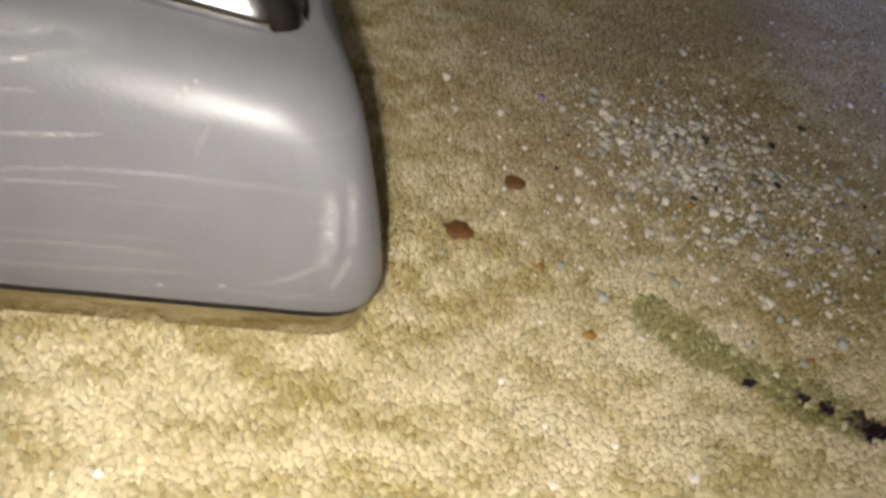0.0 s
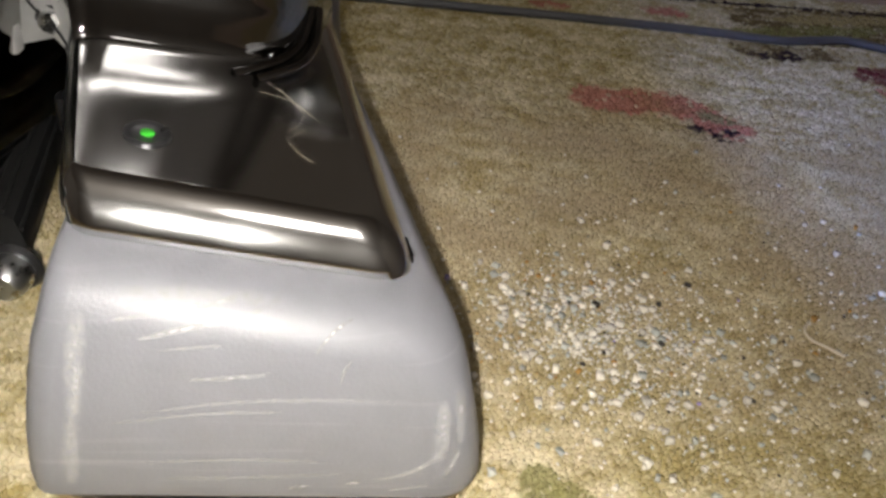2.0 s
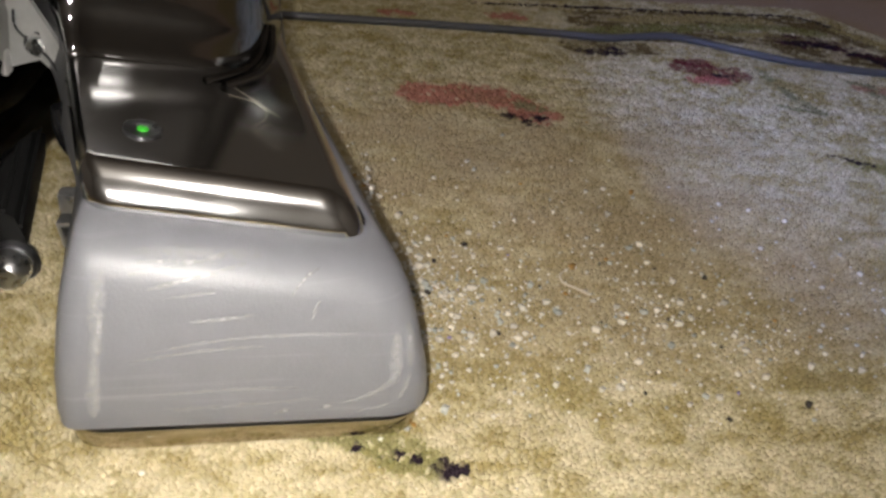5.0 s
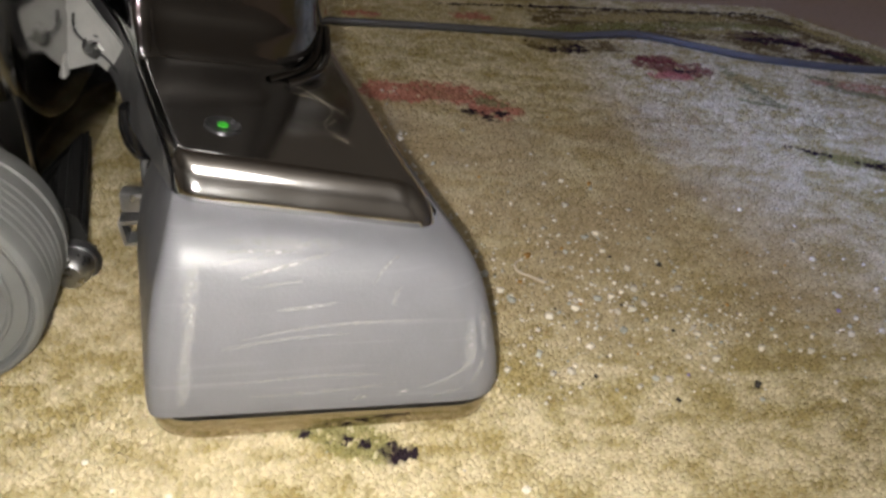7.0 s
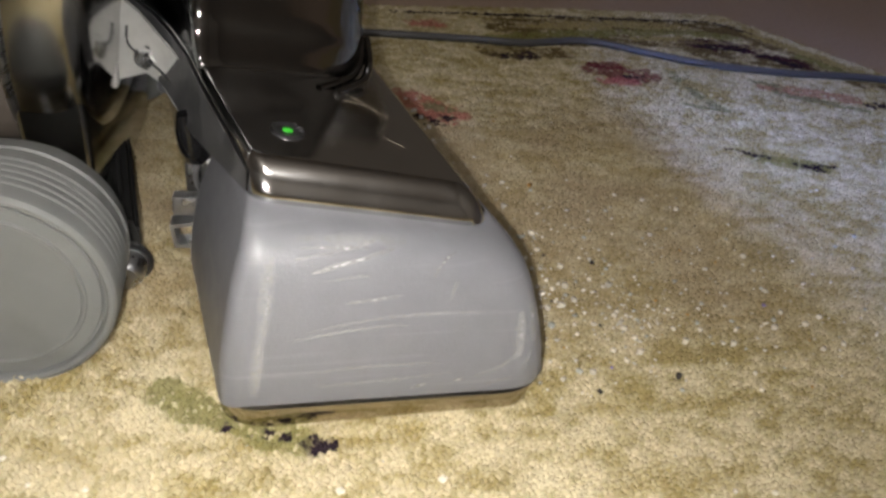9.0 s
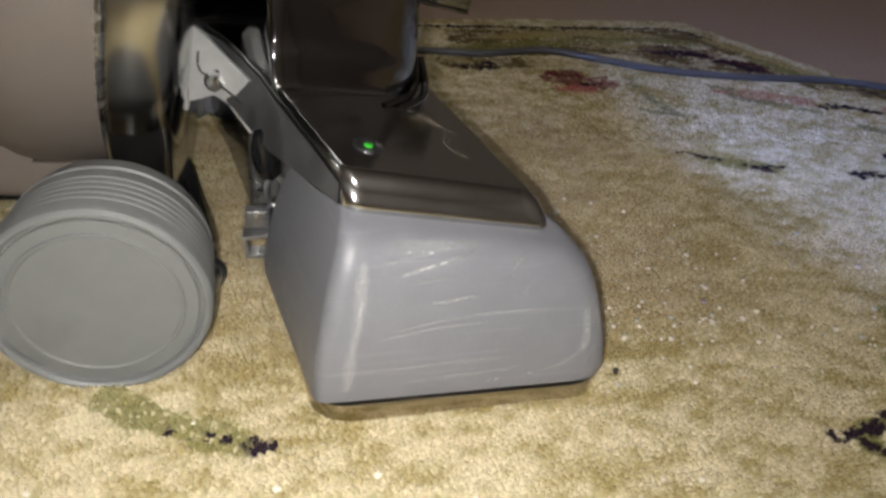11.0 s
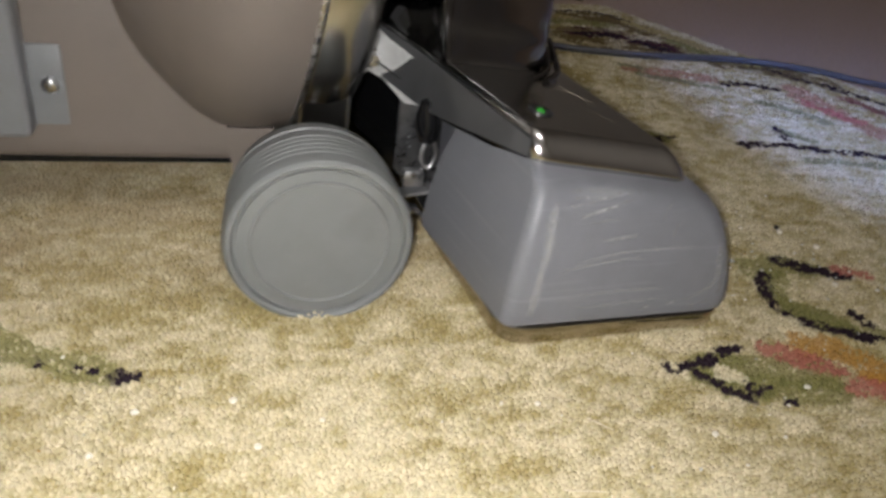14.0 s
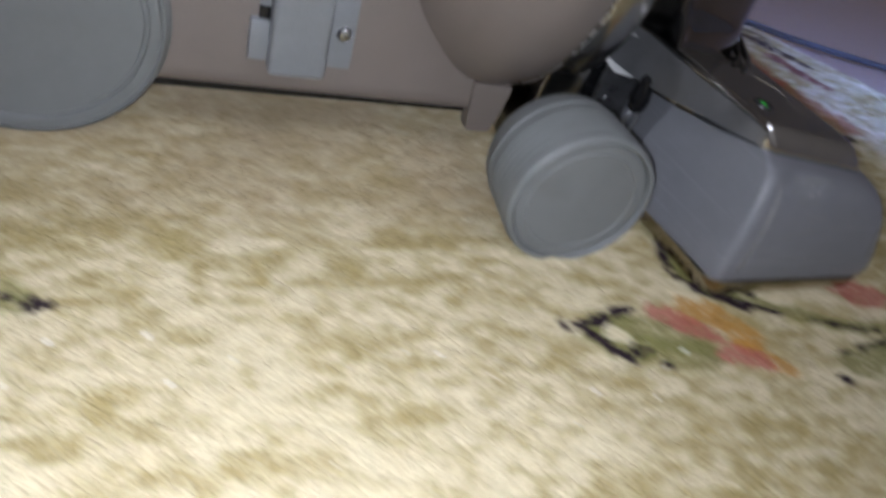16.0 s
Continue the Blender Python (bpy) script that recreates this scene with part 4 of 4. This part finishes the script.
gx = np.concatenate([rng.normal(-0.035, 0.024, 520), rng.normal(-0.02, 0.03, 700), rng.normal(0.0, 0.032, 420), rng.normal(0.04, 0.10, 800), rng.uniform(0.0, 0.45, 500), rng.normal(0.165, 0.013, 70), rng.normal(0.12, 0.05, 260)])
gy = np.concatenate([rng.normal(0.118, 0.018, 520), rng.normal(0.105, 0.026, 700), rng.normal(0.085, 0.022, 420), rng.normal(0.10, 0.070, 800), rng.normal(0.085, 0.06, 500), rng.normal(0.078, 0.010, 70), rng.normal(0.09, 0.03, 260)])
ok = (gy > 0.018) & (gy < 0.33) & (gx > -0.128) & (gx < 0.45)
gx, gy = gx[ok], gy[ok]
size = np.clip(rng.lognormal(-7.42, 0.62, len(gx)), 0.0003, 0.0022)
strips = []
edges = np.arange(-0.13, 0.46, 0.03)
for a, b in zip(edges, edges[1:]):
    m = (gx >= a) & (gx < b)
    if m.sum() < 2:
        continue
    ob = new("grit", grains(np.stack([gx[m] - a, gy[m], np.full(m.sum(), 0.0006)], 1), size[m], "grit"))
    ob.location = (a, 0, 0)
    tagged(ob, "scattered pale sand grit lying on the rug", "grit", kind="stuff")
    strips.append((ob, a))
# specks that stay outside the nozzle's track
SPECKS = [(-0.108, -0.001), (-0.201, -0.039), (-0.078, -0.017), (-0.096, -0.03), (-0.058, -0.024), (-0.024, 0.013), (0.055, -0.048), (0.008, -0.024), (-0.006, -0.045), (0.176, -0.037), (0.316, -0.041), (0.298, -0.0515), (-0.031, -0.063), (0.2503, -0.0644), (0.046, -0.0212), (0.0814, -0.0362), (-0.0968, -0.0135)]
sx = np.array(list(rng.uniform(-0.25, 0.4, 70)))
sy = np.array(list(rng.uniform(-0.12, 0.004, 70)))
ss = np.array(list(np.clip(rng.lognormal(-7.5, 0.35, 70), 0.0003, 0.001)))
ob = new("specks", grains(np.stack([sx, sy, np.full(len(sx), 0.0004)], 1), ss, "specks"))
tagged(ob, "few pale specks of grit lying on the rug", "grit", kind="stuff")


PEBBLE = material("pale_pebble", (0.72, 0.69, 0.62), 0.35, vary=0.25, scale=900)
for k, (x, y) in enumerate(SPECKS):
    r = rng.uniform(0.0010, 0.0019)
    bm = bmesh.new()
    bmesh.ops.create_icosphere(bm, subdivisions=1, radius=1)
    for v in bm.verts:
        v.co = Vector((v.co.x * r * rng.uniform(0.75, 1.2), v.co.y * r * rng.uniform(0.7, 1.1), v.co.z * r * 0.6 * rng.uniform(0.8, 1.1)))
    ob = part("grit_grain", bm, PEBBLE, None, "", 20)
    ob.location = (x, y, r * 0.4 + 0.0002)
    tagged(ob, "single pale grain of grit lying on the rug", "grit", "loose grains on the rug")


def flake(name, x, y, r, label, seed):
    q = np.random.RandomState(seed)
    n = 14
    rad = [r * q.uniform(0.72, 1.1) for _ in range(n)]
    rings = []
    for z, w in ((-0.0004, 0.85), (0.0006, 1.0), (0.0014, 0.9), (0.0021, 0.55)):
        rings.append([(w * rad[k] * math.cos(math.tau * k / n), 0.8 * w * rad[k] * math.sin(math.tau * k / n), z + q.uniform(-0.0003, 0.0003)) for k in range(n)])
    ob = part(name, loft(rings), FLAKE)
    ob.location = (x, y, 0)
    return tagged(ob, label, "crumb")


FLAKES = [flake("crumb", -0.1005, 0.0822, 0.0046, "small flat brown crumb lying on the rug", 3), flake("crumb", -0.1205, 0.0548, 0.0052, "chipped brown crumb lying on the rug", 4)]
thread = part("thread", tube(smoothed([(0.078, 0.124, 0.0018), (0.074, 0.119, 0.002), (0.0745, 0.113, 0.002), (0.080, 0.109, 0.0018), (0.086, 0.104, 0.0016)], 5), 0.0007, 6), HAIR)
tagged(thread, "short pale curled thread lying on the rug", "thread")
for pts in ([(0.195, -0.048, 0.001), (0.204, -0.057, 0.0012)], [(0.17, -0.085, 0.001), (0.186, -0.088, 0.0012)]):
    tagged(part("hair", tube(smoothed(pts, 5), 0.00022, 5), HAIR), "thin pale hair lying on the rug", "hair")

# ---- torch beside the lens ----
torch = empty("torch")
tagged(torch, "small bright white torch held at the filming eye", "torch")
bm = turned([(0.0046, 0.0001), (0.0046, 0.0045), (0.0054, 0.0045), (0.0054, 0.0001)], "z", (0, 0, 0), 24)
part("torch_lens", bm, LED, torch, "glowing white lens")
bm = turned([(0.0050, 0.0048), (0.0, 0.0060), (0.0, 0.0074), (0.010, 0.0074), (0.010, 0.0001), (0.0058, 0.0001), (0.0058, 0.0048)], "z", (0, 0, 0), 32)
part("torch_housing", bm, BLACK, torch)


def ride(t):
    """Where the vacuum cleaner stands at t seconds."""
    for (t0, x0, y0), (t1, x1, y1) in zip(RIDE, RIDE[1:]):
        if t <= t1:
            s = (t - t0) / (t1 - t0)
            return x0 + s * (x1 - x0), y0 + s * (y1 - y0)
    return RIDE[-1][1:]


def motions():
    walk(vac, [(t, pose(x, y, 0)) for t, x, y in RIDE])
    times = sorted({t for t, _, _ in RIDE} | {k * 0.25 for k in range(65)})
    for ob, (x, y, z), r, flip in wheels:
        walk(ob, [(t, pose(x, y, z, 0, math.degrees((ride(t)[0] - RIDE[0][1]) / r), 0) @ pose(0, 0, 0, 0, 0, flip)) for t in times])
    walk(torch, [(t, pose(*r) @ pose(-0.012, -0.006, 0.003, -13, 5, 0)) for t, *r in CAMERA])
    # grit and crumbs are drawn up into the nozzle as its mouth passes over them
    for ob, x0 in strips + [(f, f.location.x) for f in FLAKES] + [(thread, 0.07)]:
        base = ob.location.copy()
        gone = next((k / 20 for k in range(320) if ride(k / 20)[0] + 0.185 > x0 + 0.02), None)
        if gone is None:
            continue
        rows = [(0, pose(*base)), (gone, pose(*base))] if gone > 0 else [(0, pose(*base))]
        xa, ya = ride(gone)
        for t in [gone + 0.2] + [t for t in times if t > gone + 0.3]:
            x, y = ride(t)
            rows.append((t, pose(base.x + x - xa, base.y + y - ya, base.z + 0.035)))
        walk(ob, rows)


motions()
